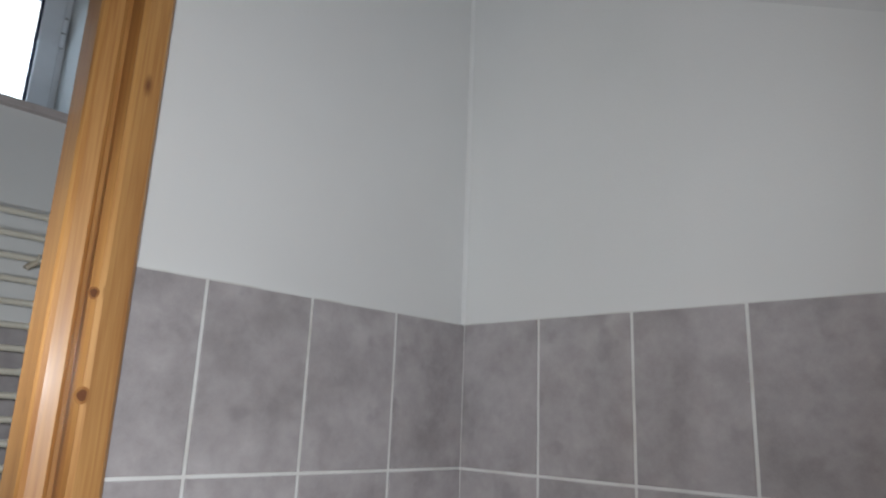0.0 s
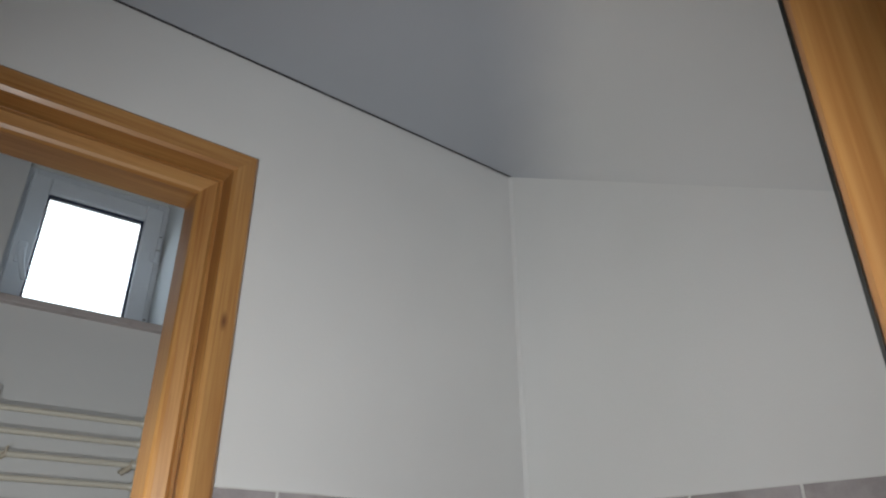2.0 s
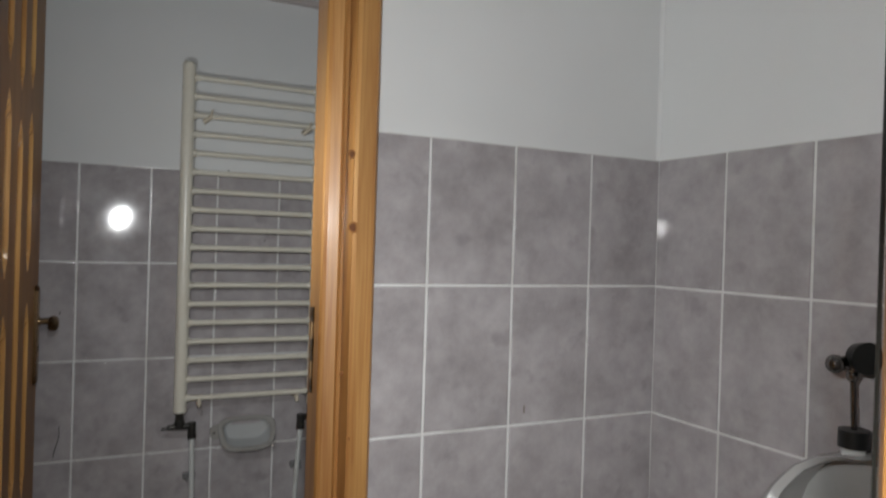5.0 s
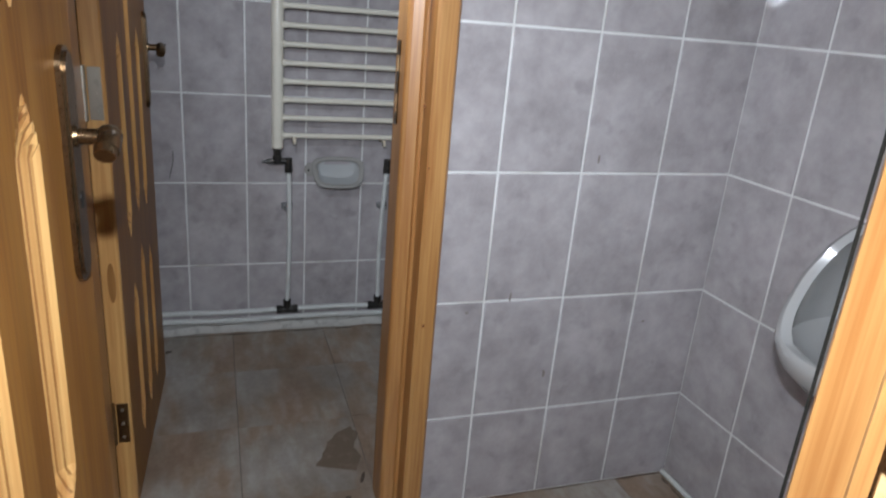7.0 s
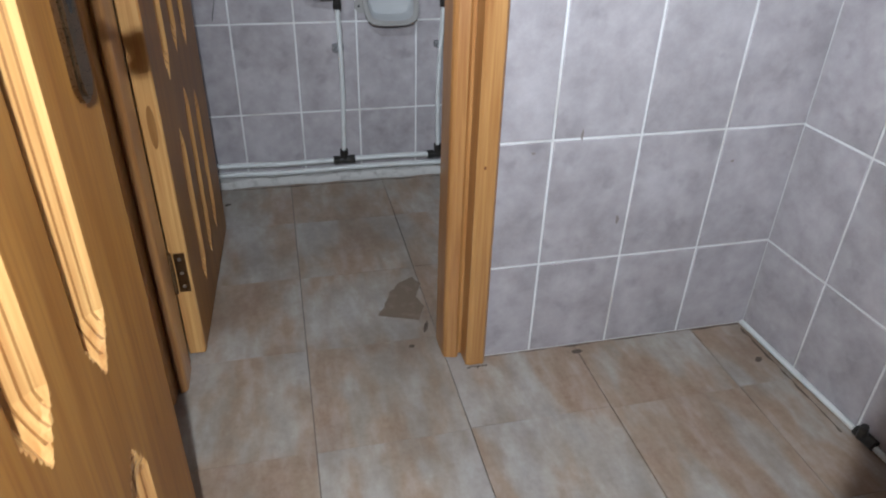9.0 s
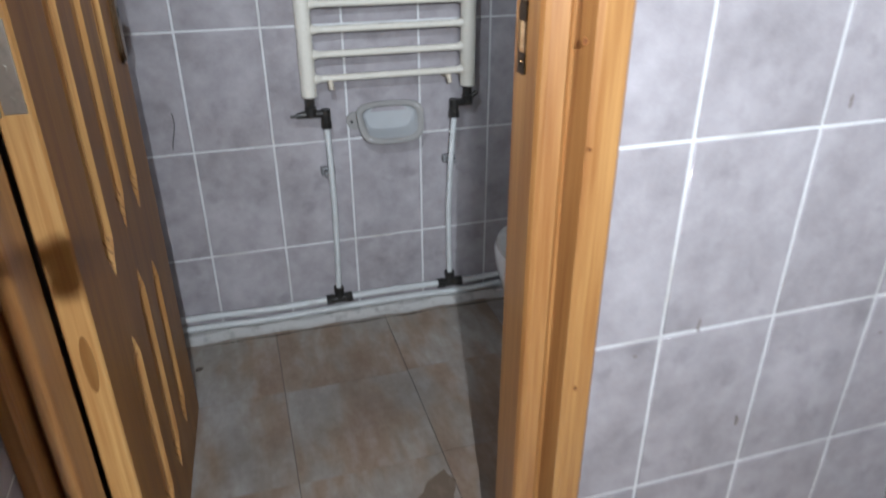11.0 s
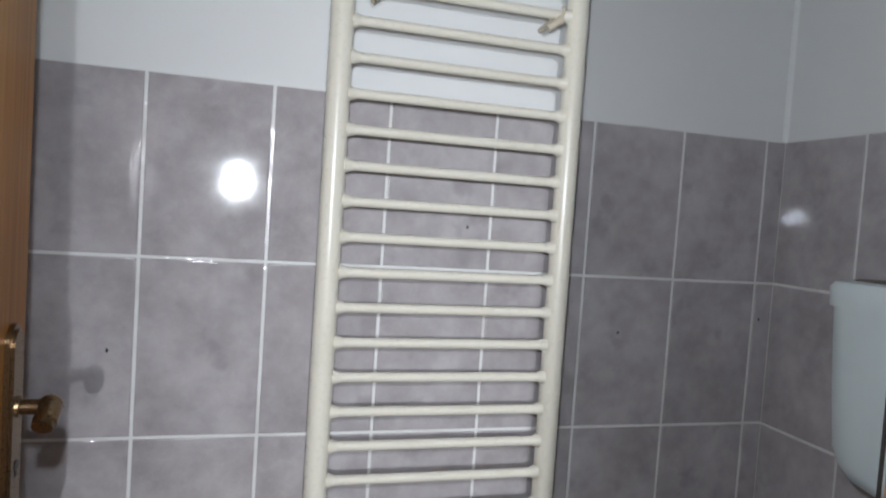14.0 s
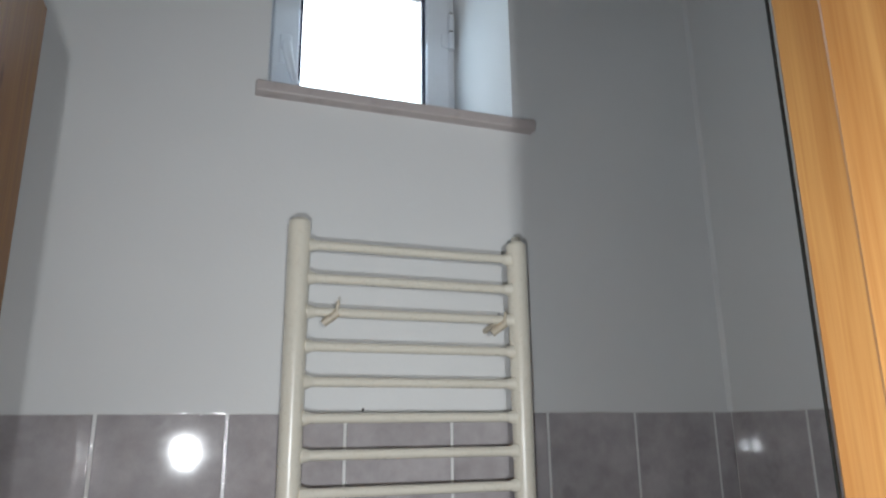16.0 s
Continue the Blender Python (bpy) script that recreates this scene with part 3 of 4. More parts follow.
pane = part("pane", boxes(((WX0 + 0.098, YG + 0.012, WZ0 + 0.105), (WX1 - 0.092, YG + 0.018, WZ1 - 0.12))), GLASS, sash)
pane.visible_shadow = False
HX, HZ = WX0 + 0.060, 2.335
bm = bmesh.new()
box(bm, (HX - 0.015, YG - 0.029, HZ - 0.040), (HX + 0.015, YG - 0.0175, HZ + 0.040), 0.005)
rod(bm, (HX, YG - 0.028, HZ), (HX, YG - 0.046, HZ), 0.012, 0.010, 14)
grip = [(0.0, 0.006), (0.001, -0.012), (0.004, -0.034), (0.010, -0.058), (0.018, -0.084), (0.027, -0.108)]
loft(bm, [[(HX + u + w * math.cos(a), YG - 0.050 - 0.006 * math.sin(k * 0.55) + 0.007 * math.sin(a), HZ + v) for a in [math.tau * q / 12 for q in range(12)]]
          for k, ((u, v), w) in enumerate(zip(grip, (0.010, 0.013, 0.0125, 0.011, 0.0105, 0.008)))])
part("window_handle", bm, PVC, sash, "white plastic window handle", True)
for z in (2.13, 2.47):
    bm = bmesh.new()
    rod(bm, (WX1 - 0.020, YG - 0.024, z - 0.055), (WX1 - 0.020, YG - 0.024, z - 0.006), 0.009, seg=14)
    rod(bm, (WX1 - 0.020, YG - 0.024, z + 0.000), (WX1 - 0.020, YG - 0.024, z + 0.050), 0.009, seg=14)
    box(bm, (WX1 - 0.046, YG - 0.024, z - 0.050), (WX1 - 0.022, YG - 0.017, z - 0.010), 0.002)
    hinge = part("window_hinge", bm, PVC, window, smooth=True)
    bm = rod(bmesh.new(), (WX1 - 0.020, YG - 0.024, z - 0.0062), (WX1 - 0.020, YG - 0.024, z + 0.0002), 0.0075, seg=14)
    rod(bm, (WX1 - 0.020, YG - 0.024, z + 0.0498), (WX1 - 0.020, YG - 0.024, z + 0.057), 0.006, seg=14)
    part("hinge_bush", bm, CLIP, hinge, "dark grey hinge bush")
part("window_sill", boxes(((WX0 - 0.022, YB - 0.028, WZ0 - 0.016), (WX1 + 0.043, YG + 0.03, WZ0 + 0.006)), bevel=0.003), SILL, window, "grey-pink marble window sill")

# Towel radiator
RAD_Y = YB - 0.066
radiator = thing("towel_radiator", "cream enamelled ladder towel radiator on the tiled wall", "radiator", pose(-0.766, YB, 0.69))
RM = radiator.matrix_world.inverted()


def rad(p):
    return RM @ Vector(p)


for x, top in ((-0.975, 1.782), (-0.557, 1.772)):
    bm = bmesh.new()
    rod(bm, rad((x, RAD_Y, 0.69)), rad((x, RAD_Y, top - 0.006)), 0.0195, seg=20)
    rod(bm, rad((x, RAD_Y, top - 0.006)), rad((x, RAD_Y, top)), 0.0195, 0.014, seg=20)
    part("column", bm, CREAM, radiator, smooth=True)
for i in range(18):
    z = 1.736 - 0.059 * i
    bm = bmesh.new()
    pts = []
    for k in range(13):
        x = -0.963 + k * (0.394 / 12)
        pts.append(rad((x, RAD_Y - 0.004, z)))
    tube(bm, pts, 0.0085, 10)
    for x, s in ((-0.9575, 1), (-0.5745, -1)):
        rod(bm, rad((x, RAD_Y - 0.003, z)), rad((x + s * 0.014, RAD_Y - 0.004, z)), 0.0135, 0.0085, 12)
    part("bar", bm, CREAM, radiator, smooth=True)
bm = bmesh.new()
rod(bm, rad((-0.557, RAD_Y, 1.771)), rad((-0.557, RAD_Y, 1.782)), 0.009, seg=6)
part("vent_plug", bm, STEEL, radiator, "small steel vent plug")
for x, z in ((-0.915, 1.618), (-0.60, 1.612), (-0.921, 0.722), (-0.612, 0.718)):
    bm = bmesh.new()
    rod(bm, rad((x, RAD_Y + 0.005, z)), rad((x, YB - 0.002, z - 0.006)), 0.0055, seg=10)
    if z > 1:
        rod(bm, rad((x + 0.009, RAD_Y - 0.010, z - 0.001)), rad((x - 0.014, RAD_Y - 0.004, z - 0.020)), 0.0080, 0.0068, 12)
        rod(bm, rad((x + 0.010, RAD_Y - 0.013, z + 0.020)), rad((x + 0.007, RAD_Y - 0.011, z - 0.004)), 0.0032, seg=8)
    else:
        rod(bm, rad((x, RAD_Y - 0.008, z + 0.006)), rad((x + 0.002, RAD_Y - 0.014, z - 0.016)), 0.0065, seg=10)
    part("bracket", bm, BRACKET, radiator, "stained cream wall bracket", True)

# Valves and heating pipes
for x, xe, s in ((-0.975, -0.938, 1), (-0.557, -0.594, -1)):
    valve = thing("radiator_valve", "blackened radiator valve with an elbow under the towel radiator", "valve", group="radiator valves")
    y = RAD_Y
    bm = bmesh.new()
    rod(bm, (x, y, 0.662), (x, y, 0.692), 0.0125, seg=8)
    rod(bm, (x, y, 0.64), (x, y, 0.664), 0.015, seg=14)
    rod(bm, (x - s * 0.012, y, 0.645), (xe, y, 0.645), 0.010, seg=12)
    rod(bm, (xe, y, 0.612), (xe, y, 0.655), 0.0125, seg=12)
    rod(bm, (xe, y, 0.606), (xe, y, 0.624), 0.0145, seg=6)
    part("valve_body", bm, BLACK, valve, smooth=True)
    bm = bmesh.new()
    if s > 0:
        rod(bm, (x - 0.012, y, 0.645), (x - 0.036, y, 0.643), 0.0095, 0.008, 10)
        rod(bm, (x - 0.034, y, 0.643), (x - 0.052, y, 0.642), 0.004, seg=8)
    else:
        rod(bm, (x + 0.010, y - 0.004, 0.66), (x + 0.024, y - 0.006, 0.672), 0.008, 0.006, 8)
    part("valve_spindle", bm, BLACK, valve, smooth=True)
    pipe = thing("heating_pipe", "white plastic heating pipe dropping to the skirting pipes", "pipe", group="heating pipes")
    bm = bmesh.new()
    xt = -0.938 if s > 0 else -0.598
    pts = [(xe + (xt - xe) * k / 12 + 0.006 * s * math.sin(k / 12 * math.pi), RAD_Y + (0.024) * min(1, k / 7), 0.612 - 0.50 * k / 12) for k in range(13)]
    tube(bm, pts, 0.0078, 10)
    part("riser", bm, PIPE, pipe, smooth=True)
    bm = boxes(((xe - 0.019, YB - 0.026, 0.462), (xe + 0.019, YB - 0.0062, 0.484)), bevel=0.004)
    box(bm, (xe - 0.012, RAD_Y + 0.010, 0.466), (xe + 0.012, YB - 0.020, 0.480), 0.003)
    part("clip", bm, CLIP, pipe, "dark grey pipe clip")
    tee = thing("pipe_tee", "black compression tee on the skirting pipes", "pipe fitting", group="pipe tees")
    bm = bmesh.new()
    yt, zt = YB - 0.041, 0.086 if s > 0 else 0.084
    rod(bm, (xt, yt, zt), (xt, yt, zt + 0.034), 0.0135, seg=12)
    rod(bm, (xt, yt, zt + 0.016), (xt, yt, zt + 0.034), 0.0155, seg=6)
    for e in (-1, 1):
        rod(bm, (xt, yt, zt - 0.004), (xt + e * 0.036, yt, zt - 0.004), 0.013, seg=12)
        rod(bm, (xt + e * 0.018, yt, zt - 0.004), (xt + e * 0.038, yt, zt - 0.004), 0.0165, seg=6)
    part("tee_body", bm, BLACK, tee, smooth=True)
for z, y in ((0.083, YB - 0.041), (0.050, YB - 0.040)):
    run = thing("skirting_pipe", "white plastic heating pipe along the foot of the wall", "pipe", group="skirting pipes")
    bm = bmesh.new()
    tube(bm, [(XL + 0.01 + k * 0.07, y + 0.002 * math.sin(k * 1.3), z + 0.0025 * math.sin(k * 0.9)) for k in range(21)], 0.0095, 10)
    part("pipe_run", bm, PIPE, run, smooth=True)
bm = bmesh.new()
rows = []
for k in range(29):
    x = XL + 0.002 + k * (XS - XL - 0.004) / 28
    w = 0.004 * math.sin(k * 2.1) + 0.003 * math.sin(k * 5.3)
    rows.append([(x, YB - 0.001, 0.001), (x, YB - 0.044 + w, 0.001), (x, YB - 0.043 + w, 0.010), (x, YB - 0.036 + w, 0.026 + 0.5 * w), (x, YB - 0.001, 0.036)])
structure("baseboard_caulk", loft(bm, rows), CAULK, "uneven white filler bedding the skirting pipes", "skirting")
bm = bmesh.new()
tube(bm, [RW @ Vector((-0.013, -0.01 - k * 0.1, 0.0068)) for k in range(11)], 0.0068, 10)
structure("trim_pipe", bm, PIPE, "white pipe along the foot of the urinal wall", "pipe", True)

# Soap dish
dish = thing("soap_dish", "white ceramic soap dish set into the tiles", "soap dish", pose(-0.762, YB, 0.597))


def rounded(w, h, y, n=40, p=4.0):
    return [(x, y, z) for x, z, _ in oval(0, 0, 0, w, h, p, n)]


def lip(w, h, lift, lean=0.028, drop=0.003):
    """A loop of the dish's rim, which leans out from the wall towards its foot."""
    return [(x * (1 - 0.15 * (1 - z / h) / 2), min(-0.004, -0.042 + lean * z / h + lift), 0.86 * z + drop) for x, _, z in rounded(w, h, 0.0, 48, 3.6)]


bm = bmesh.new()
loft(bm, [lip(0.080, 0.046, 0.040, 0.0), lip(0.090, 0.054, 0.014), lip(0.096, 0.058, 0.006), lip(0.098, 0.060, 0.000), lip(0.096, 0.058, -0.005), lip(0.090, 0.052, -0.007),
          lip(0.083, 0.045, -0.005), lip(0.079, 0.041, 0.001)], close_end=False)
body = part("bowl", bm, CERAMIC_DISH, dish, "ceramic rim toned grey-beige for its shaded faces", True)
bm = bmesh.new()
loft(bm, [lip(0.079, 0.041, 0.001), lip(0.077, 0.038, 0.010, 0.026), lip(0.074, 0.035, 0.024, 0.012), lip(0.066, 0.029, 0.032, 0.004)], close_start=False)
part("basin", bm, CERAMIC_BASIN, body, "glossy white basin of the dish, toned paler as if lit", True)
bm = bmesh.new()
loft(bm, [[(-0.094 + 0.022 * math.cos(k * math.tau / 20), y, 0.006 + 0.024 * math.sin(k * math.tau / 20)) for k in range(20)] for y in (-0.004, -0.013)])
ear = part("ear", bm, CERAMIC_DISH, dish, smooth=True)
part("screw_hole", rod(bmesh.new(), (-0.102, -0.0125, 0.004), (-0.102, -0.0145, 0.004), 0.0038, seg=12), RUBBER, ear)

# Toilet
toilet = thing("toilet", "white ceramic toilet with its seat and lid raised", "toilet", pose(XS, 0.585, 0.0))
bm = bmesh.new()
CX = -0.36


def bowl(z, rx0, rx1, ry, p=2.3):
    """A section of the bowl from its front (rx0) to its back (rx1)."""
    pts = []
    for k in range(44):
        a = math.tau * k / 44
        c, s = math.cos(a), math.sin(a)
        r = rx1 if c > 0 else rx0
        pts.append((CX + r * math.copysign(abs(c) ** (2 / p), c), ry * math.copysign(abs(s) ** (2 / p), s), z))
    return pts


loft(bm, [bowl(0.0, 0.17, 0.20, 0.105), bowl(0.04, 0.155, 0.20, 0.095), bowl(0.16, 0.15, 0.20, 0.095), bowl(0.22, 0.175, 0.20, 0.125), bowl(0.29, 0.212, 0.20, 0.165),
          bowl(0.345, 0.228, 0.20, 0.182), bowl(0.385, 0.232, 0.20, 0.186), bowl(0.400, 0.226, 0.20, 0.181), bowl(0.402, 0.204, 0.16, 0.158)], close_end=False)
loft(bm, [bowl(0.402, 0.204, 0.16, 0.158), bowl(0.394, 0.198, 0.154, 0.152), bowl(0.36, 0.192, 0.15, 0.147), bowl(0.29, 0.160, 0.125, 0.12), bowl(0.22, 0.09, 0.08, 0.07), bowl(0.20, 0.05, 0.05, 0.04)], close_start=False)
part("bowl", bm, CERAMIC, toilet, smooth=True)
bm = bmesh.new()
loft(bm, [bowl(0.396, 0.2285, 0.200, 0.1835), bowl(0.4035, 0.226, 0.198, 0.181), bowl(0.4058, 0.218, 0.185, 0.173), bowl(0.4058, 0.198, 0.158, 0.152), bowl(0.402, 0.190, 0.150, 0.145),
          bowl(0.392, 0.1885, 0.148, 0.1435)], False, False)
part("rim", bm, RIM, toilet, "stained grey-beige rim of the bowl", True)
bm = bmesh.new()
loft(bm, [bowl(0.232, 0.098, 0.085, 0.078), bowl(0.236, 0.10, 0.088, 0.08)])
part("water", bm, WATER, toilet)
bm = bmesh.new()
box(bm, (-0.185, -0.10, 0.36), (-0.02, 0.10, 0.405), 0.012)
part("back_deck", bm, CERAMIC, toilet, smooth=True)
for k, (a, l) in enumerate(((2.15, 0.05), (1.5, 0.085), (1.44, 0.05), (1.38, 0.06), (1.25, 0.03))):
    rr = (0.190, 0.145)
    pts = []
    for j in range(5):
        f = 1 - 0.20 * j / 4
        pts.append((CX + rr[0] * f * math.cos(a) * 1.0, rr[1] * f * math.sin(a) * 1.02, 0.352 - l * j / 4))
    part("cleaner_streak", tube(bmesh.new(), pts, 0.0026, 6), BLUE, toilet, "blue streak of toilet cleaner")


def seat_outline(r0, r1, ry, n=44):
    pts = []
    for k in range(n):
        a = math.tau * k / n
        c, s = math.cos(a), math.sin(a)
        r = r1 if c > 0 else r0
        pts.append((r * math.copysign(abs(c) ** 0.88, c), ry * math.copysign(abs(s) ** 0.88, s)))
    return pts


def raised(pts, off, tilt=-6.0):
    """Lays a seat outline upright, hinged at its back edge."""
    t = radians(tilt)
    out = []
    for u, v in pts:
        h = u + 0.215
        out.append((-0.185 + math.sin(t) * -h * -1 + off * math.cos(t), v, 0.425 + h * math.cos(t)))
    return out


bm = bmesh.new()
o, i = seat_outline(0.215, 0.225, 0.183), seat_outline(0.135, 0.14, 0.110)
loft(bm, [raised(i, -0.030), raised(seat_outline(0.16, 0.165, 0.135), -0.036), raised(seat_outline(0.205, 0.215, 0.175), -0.036), raised(o, -0.026), raised(o, -0.018), raised(i, -0.016), raised(i, -0.030)], False, False)
seat = part("seat", bm, PLASTIC, toilet, "white plastic seat ring standing up", True)
bm = bmesh.new()
loft(bm, [raised(seat_outline(0.217, 0.227, 0.185), -0.014), raised(seat_outline(0.219, 0.229, 0.187), -0.006), raised(seat_outline(0.205, 0.215, 0.172), 0.004)])
part("lid", bm, PLASTIC, toilet, "white plastic lid standing up behind the seat", True)
for a in (0.62, 1.14, 1.70, -0.62, -1.14, -1.70):
    u, v = 0.185 * math.cos(a), 0.142 * math.sin(a)
    (x, y, z), = raised([(u, v)], -0.038)
    bm = bmesh.new()
    bmesh.ops.create_uvsphere(bm, u_segments=12, v_segments=8, radius=1.0, matrix=Matrix.Translation((x, y, z)) @ pose(0, 0, 0, -90 + math.degrees(a) + 90, 0, 0) @ Matrix.Diagonal((0.007, 0.024, 0.011, 1)))
    part("bumper", bm, BUMPER, seat, "grey rubber seat bumper", True)
for v in (-0.075, 0.075):
    part("seat_hinge", rod(bmesh.new(), (-0.19, v - 0.02, 0.425), (-0.19, v + 0.02, 0.425), 0.012, seg=12), PLASTIC, toilet, smooth=True)

cistern = thing("cistern", "pale blue-white plastic cistern on the tiled wall", "cistern", pose(XS, 0.585, 0.86))
bm = bmesh.new()


def tank(z, front, half, p=7.0):
    return [(min(-0.001, x), y, z) for x, y, z in oval(-front / 2, 0, z, front / 2, half, p, 44)]


loft(bm, [tank(0.0, 0.125, 0.10, 4), tank(0.004, 0.142, 0.128, 4.5), tank(0.014, 0.154, 0.148, 5), tank(0.032, 0.161, 0.161, 6), tank(0.06, 0.166, 0.169), tank(0.16, 0.172, 0.176), tank(0.292, 0.178, 0.182)])
part("tank", bm, CISTERN, cistern, smooth=True)
bm = bmesh.new()
loft(bm, [tank(0.288, 0.182, 0.186), tank(0.318, 0.184, 0.188), tank(0.328, 0.178, 0.182), tank(0.331, 0.165, 0.17)])
part("cistern_lid", bm, CISTERN, cistern, smooth=True)
bm = bmesh.new()
loft(bm, [tank(0.3306, 0.160, 0.165), tank(0.3325, 0.156, 0.161)])
part("dust_film", bm, DUST, cistern, "brown dust lying on the lid")
bm = rod(bmesh.new(), (-0.08, 0, 0.33), (-0.08, 0, 0.337), 0.02, seg=20)
part("flush_button", bm, CHROME, cistern, smooth=True)
part("flush_pipe", tube(bmesh.new(), [(-0.06, 0, 0.01), (-0.06, 0, -0.2), (-0.062, 0, -0.36), (-0.07, 0, -0.455)], 0.02, 12), PLASTIC, cistern, smooth=True)

# Urinal on the right wall
UY = -0.565
urinal = thing("urinal", "white ceramic wall urinal with a deep bowl", "urinal", RW @ pose(0, UY, 0.0))


def ushape(z, out, half, n=32, back=0.0, p=2.2):
    pts = []
    for k in range(n):
        a = math.pi * k / (n - 1) - math.pi / 2
        c, s = math.cos(a), math.sin(a)
        pts.append((-back - (out - back) * max(0.0, c) ** (2 / p), half * math.copysign(abs(s) ** (2 / p), s), z))
    return pts


D = 0.272


def shell_half(z):
    """Half width of the shell at a height."""
    pts = ((0.655, 0.207), (0.70, 0.203), (0.76, 0.192), (0.82, 0.170), (0.86, 0.142), (0.885, 0.105), (0.897, 0.06))
    for (a, ha), (b, hb) in zip(pts, pts[1:]):
        if z <= b:
            return ha + (hb - ha) * (z - a) / (b - a)
    return 0.06


def arm(x, half, inset):
    return max(0.0, half - inset) * max(0.0, 1 - (min(x, D) / (D - inset * 0.9)) ** 2.3) ** (1 / 2.3) if x < D - inset * 0.9 else 0.0


bm = bmesh.new()
lower = [(0.570, 0.09, 0.07), (0.575, 0.17, 0.12), (0.592, 0.232, 0.168), (0.618, 0.260, 0.196), (0.642, 0.271, 0.206), (0.656, 0.272, 0.207), (0.663, 0.268, 0.203)]
loft(bm, [ushape(z, o, h) for z, o, h in lower] + [ushape(0.662, 0.256, 0.191), ushape(0.650, 0.244, 0.181), ushape(0.628, 0.215, 0.162), ushape(0.610, 0.16, 0.125), ushape(0.602, 0.07, 0.06)])
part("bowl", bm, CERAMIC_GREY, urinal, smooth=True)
bm = bmesh.new()
secs = []
for j in range(22):
    z = 0.652 + 0.245 * j / 21
    out = 0.262 - (0.262 - 0.072) * ((z - 0.652) / 0.245) ** 0.62
    h = shell_half(z)
    ease = 0.007
    outer = [(-x, arm(x, h, 0.0), z) for x in [out * k / 11 for k in range(12)]]
    tip = [(-(out + ease), (arm(out, h, 0.006) + arm(out, h, 0.016)) / 2, z + 0.002)]
    inner = [(-x, arm(x, h, 0.024), z - 0.001) for x in [0.020 + (out - 0.022) * k / 11 for k in range(11, -1, -1)]]
    half_line = outer + tip + inner
    secs.append(half_line + [(x, -y, zz) for x, y, zz in half_line[::-1]])
cap = [[(x * 0.98, y * f, 0.897 + 0.006 * (1 - f)) for x, y, _ in secs[-1]] for f in (0.8, 0.4)]
loft(bm, secs + cap)
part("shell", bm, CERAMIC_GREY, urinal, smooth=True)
bm = tube(bmesh.new(), [(-0.06, 0.0, 0.57), (-0.06, 0.0, 0.50), (-0.06, 0.0, 0.42), (-0.045, 0.0, 0.385), (0.004, 0.0, 0.375)], 0.018, 12)
rod(bm, (-0.06, 0, 0.50), (-0.06, 0, 0.545), 0.026, seg=16)
part("trap", bm, PLASTIC, urinal, smooth=True)

flush = thing("urinal_flush_valve", "chrome and black push valve above the urinal", "valve", RW @ pose(0, UY + 0.058, 0.0))
part("supply_rod", tube(bmesh.new(), [(-0.035, 0, 0.93), (-0.036, 0.002, 0.98), (-0.037, 0.004, 1.035)], 0.0050, 12), CHROME, flush, smooth=True)
bm = rod(bmesh.new(), (-0.035, 0, 0.908), (-0.035, 0, 0.938), 0.0250, seg=24)
part("black_cap", bm, RUBBER, flush, "black ribbed connector", True)
bm = rod(bmesh.new(), (-0.035, 0, 0.886), (-0.035, 0, 0.909), 0.0185, seg=24)
part("inlet_collar", bm, PLASTIC, flush, "white plastic inlet collar", True)
bm = bmesh.new()
rod(bm, (0.0, 0.004, 1.052), (-0.078, 0.010, 1.052), 0.013, seg=16)
bmesh.ops.create_uvsphere(bm, u_segments=14, v_segments=8, radius=0.016, matrix=pose(-0.078, 0.010, 1.052))
rod(bm, (-0.037, 0.004, 1.03), (-0.037, 0.006, 1.05), 0.009, seg=14)
bmesh.ops.create_uvsphere(bm, u_segments=14, v_segments=8, radius=0.0115, matrix=pose(-0.037, 0.004, 1.030))
part("valve_body", bm, CHROME, flush, "dull chrome valve body", True)
bm = rod(bmesh.new(), (-0.036, -0.004, 1.064), (-0.046, -0.026, 1.064), 0.024, 0.028, seg=28)
part("push_knob", bm, RUBBER, flush, "round black push knob", True)
drain = thing("floor_valve", "small black valve on the floor pipe", "valve", RW @ pose(-0.022, -0.43, 0.0))
bm = bmesh.new()
rod(bm, (0.005, 0.02, 0.014), (0.005, -0.03, 0.014), 0.013, seg=12)
rod(bm, (0.0, 0.0, 0.012), (-0.004, 0.0, 0.045), 0.012, 0.008, seg=12)
part("valve_body", bm, BLACK, drain, smooth=True)

# Tiles, one object each on shared meshes
TILE_MESHES = {}


def tile_mesh(w, h, mat, depth, ease):
    key = (round(w, 4), round(h, 4), mat.name)
    if key not in TILE_MESHES:
        bm = bmesh.new()
        x, z = w / 2, h / 2
        a = [bm.verts.new(p) for p in ((-x, 0, -z), (x, 0, -z), (x, 0, z), (-x, 0, z))]
        rings = [a]
        for k in range(5):
            s, c = ease * (1 - math.cos(k * math.pi / 8)), ease * math.sin(k * math.pi / 8)
            u, v, y = x - s, z - s, -depth + (ease - c) * 0.8
            rings.append([bm.verts.new(q) for q in ((-u, y, -v), (u, y, -v), (u, y, v), (-u, y, v))])
        c = rings[-1]
        for e, (lo, hi) in enumerate(zip(rings, rings[1:])):
            for k in range(4):
                bm.faces.new((lo[k], lo[(k + 1) % 4], hi[(k + 1) % 4], hi[k])).smooth = e > 0
        bm.faces.new(c)
        TILE_MESHES[key] = finish("tile", bm, mat)
    return TILE_MESHES[key]


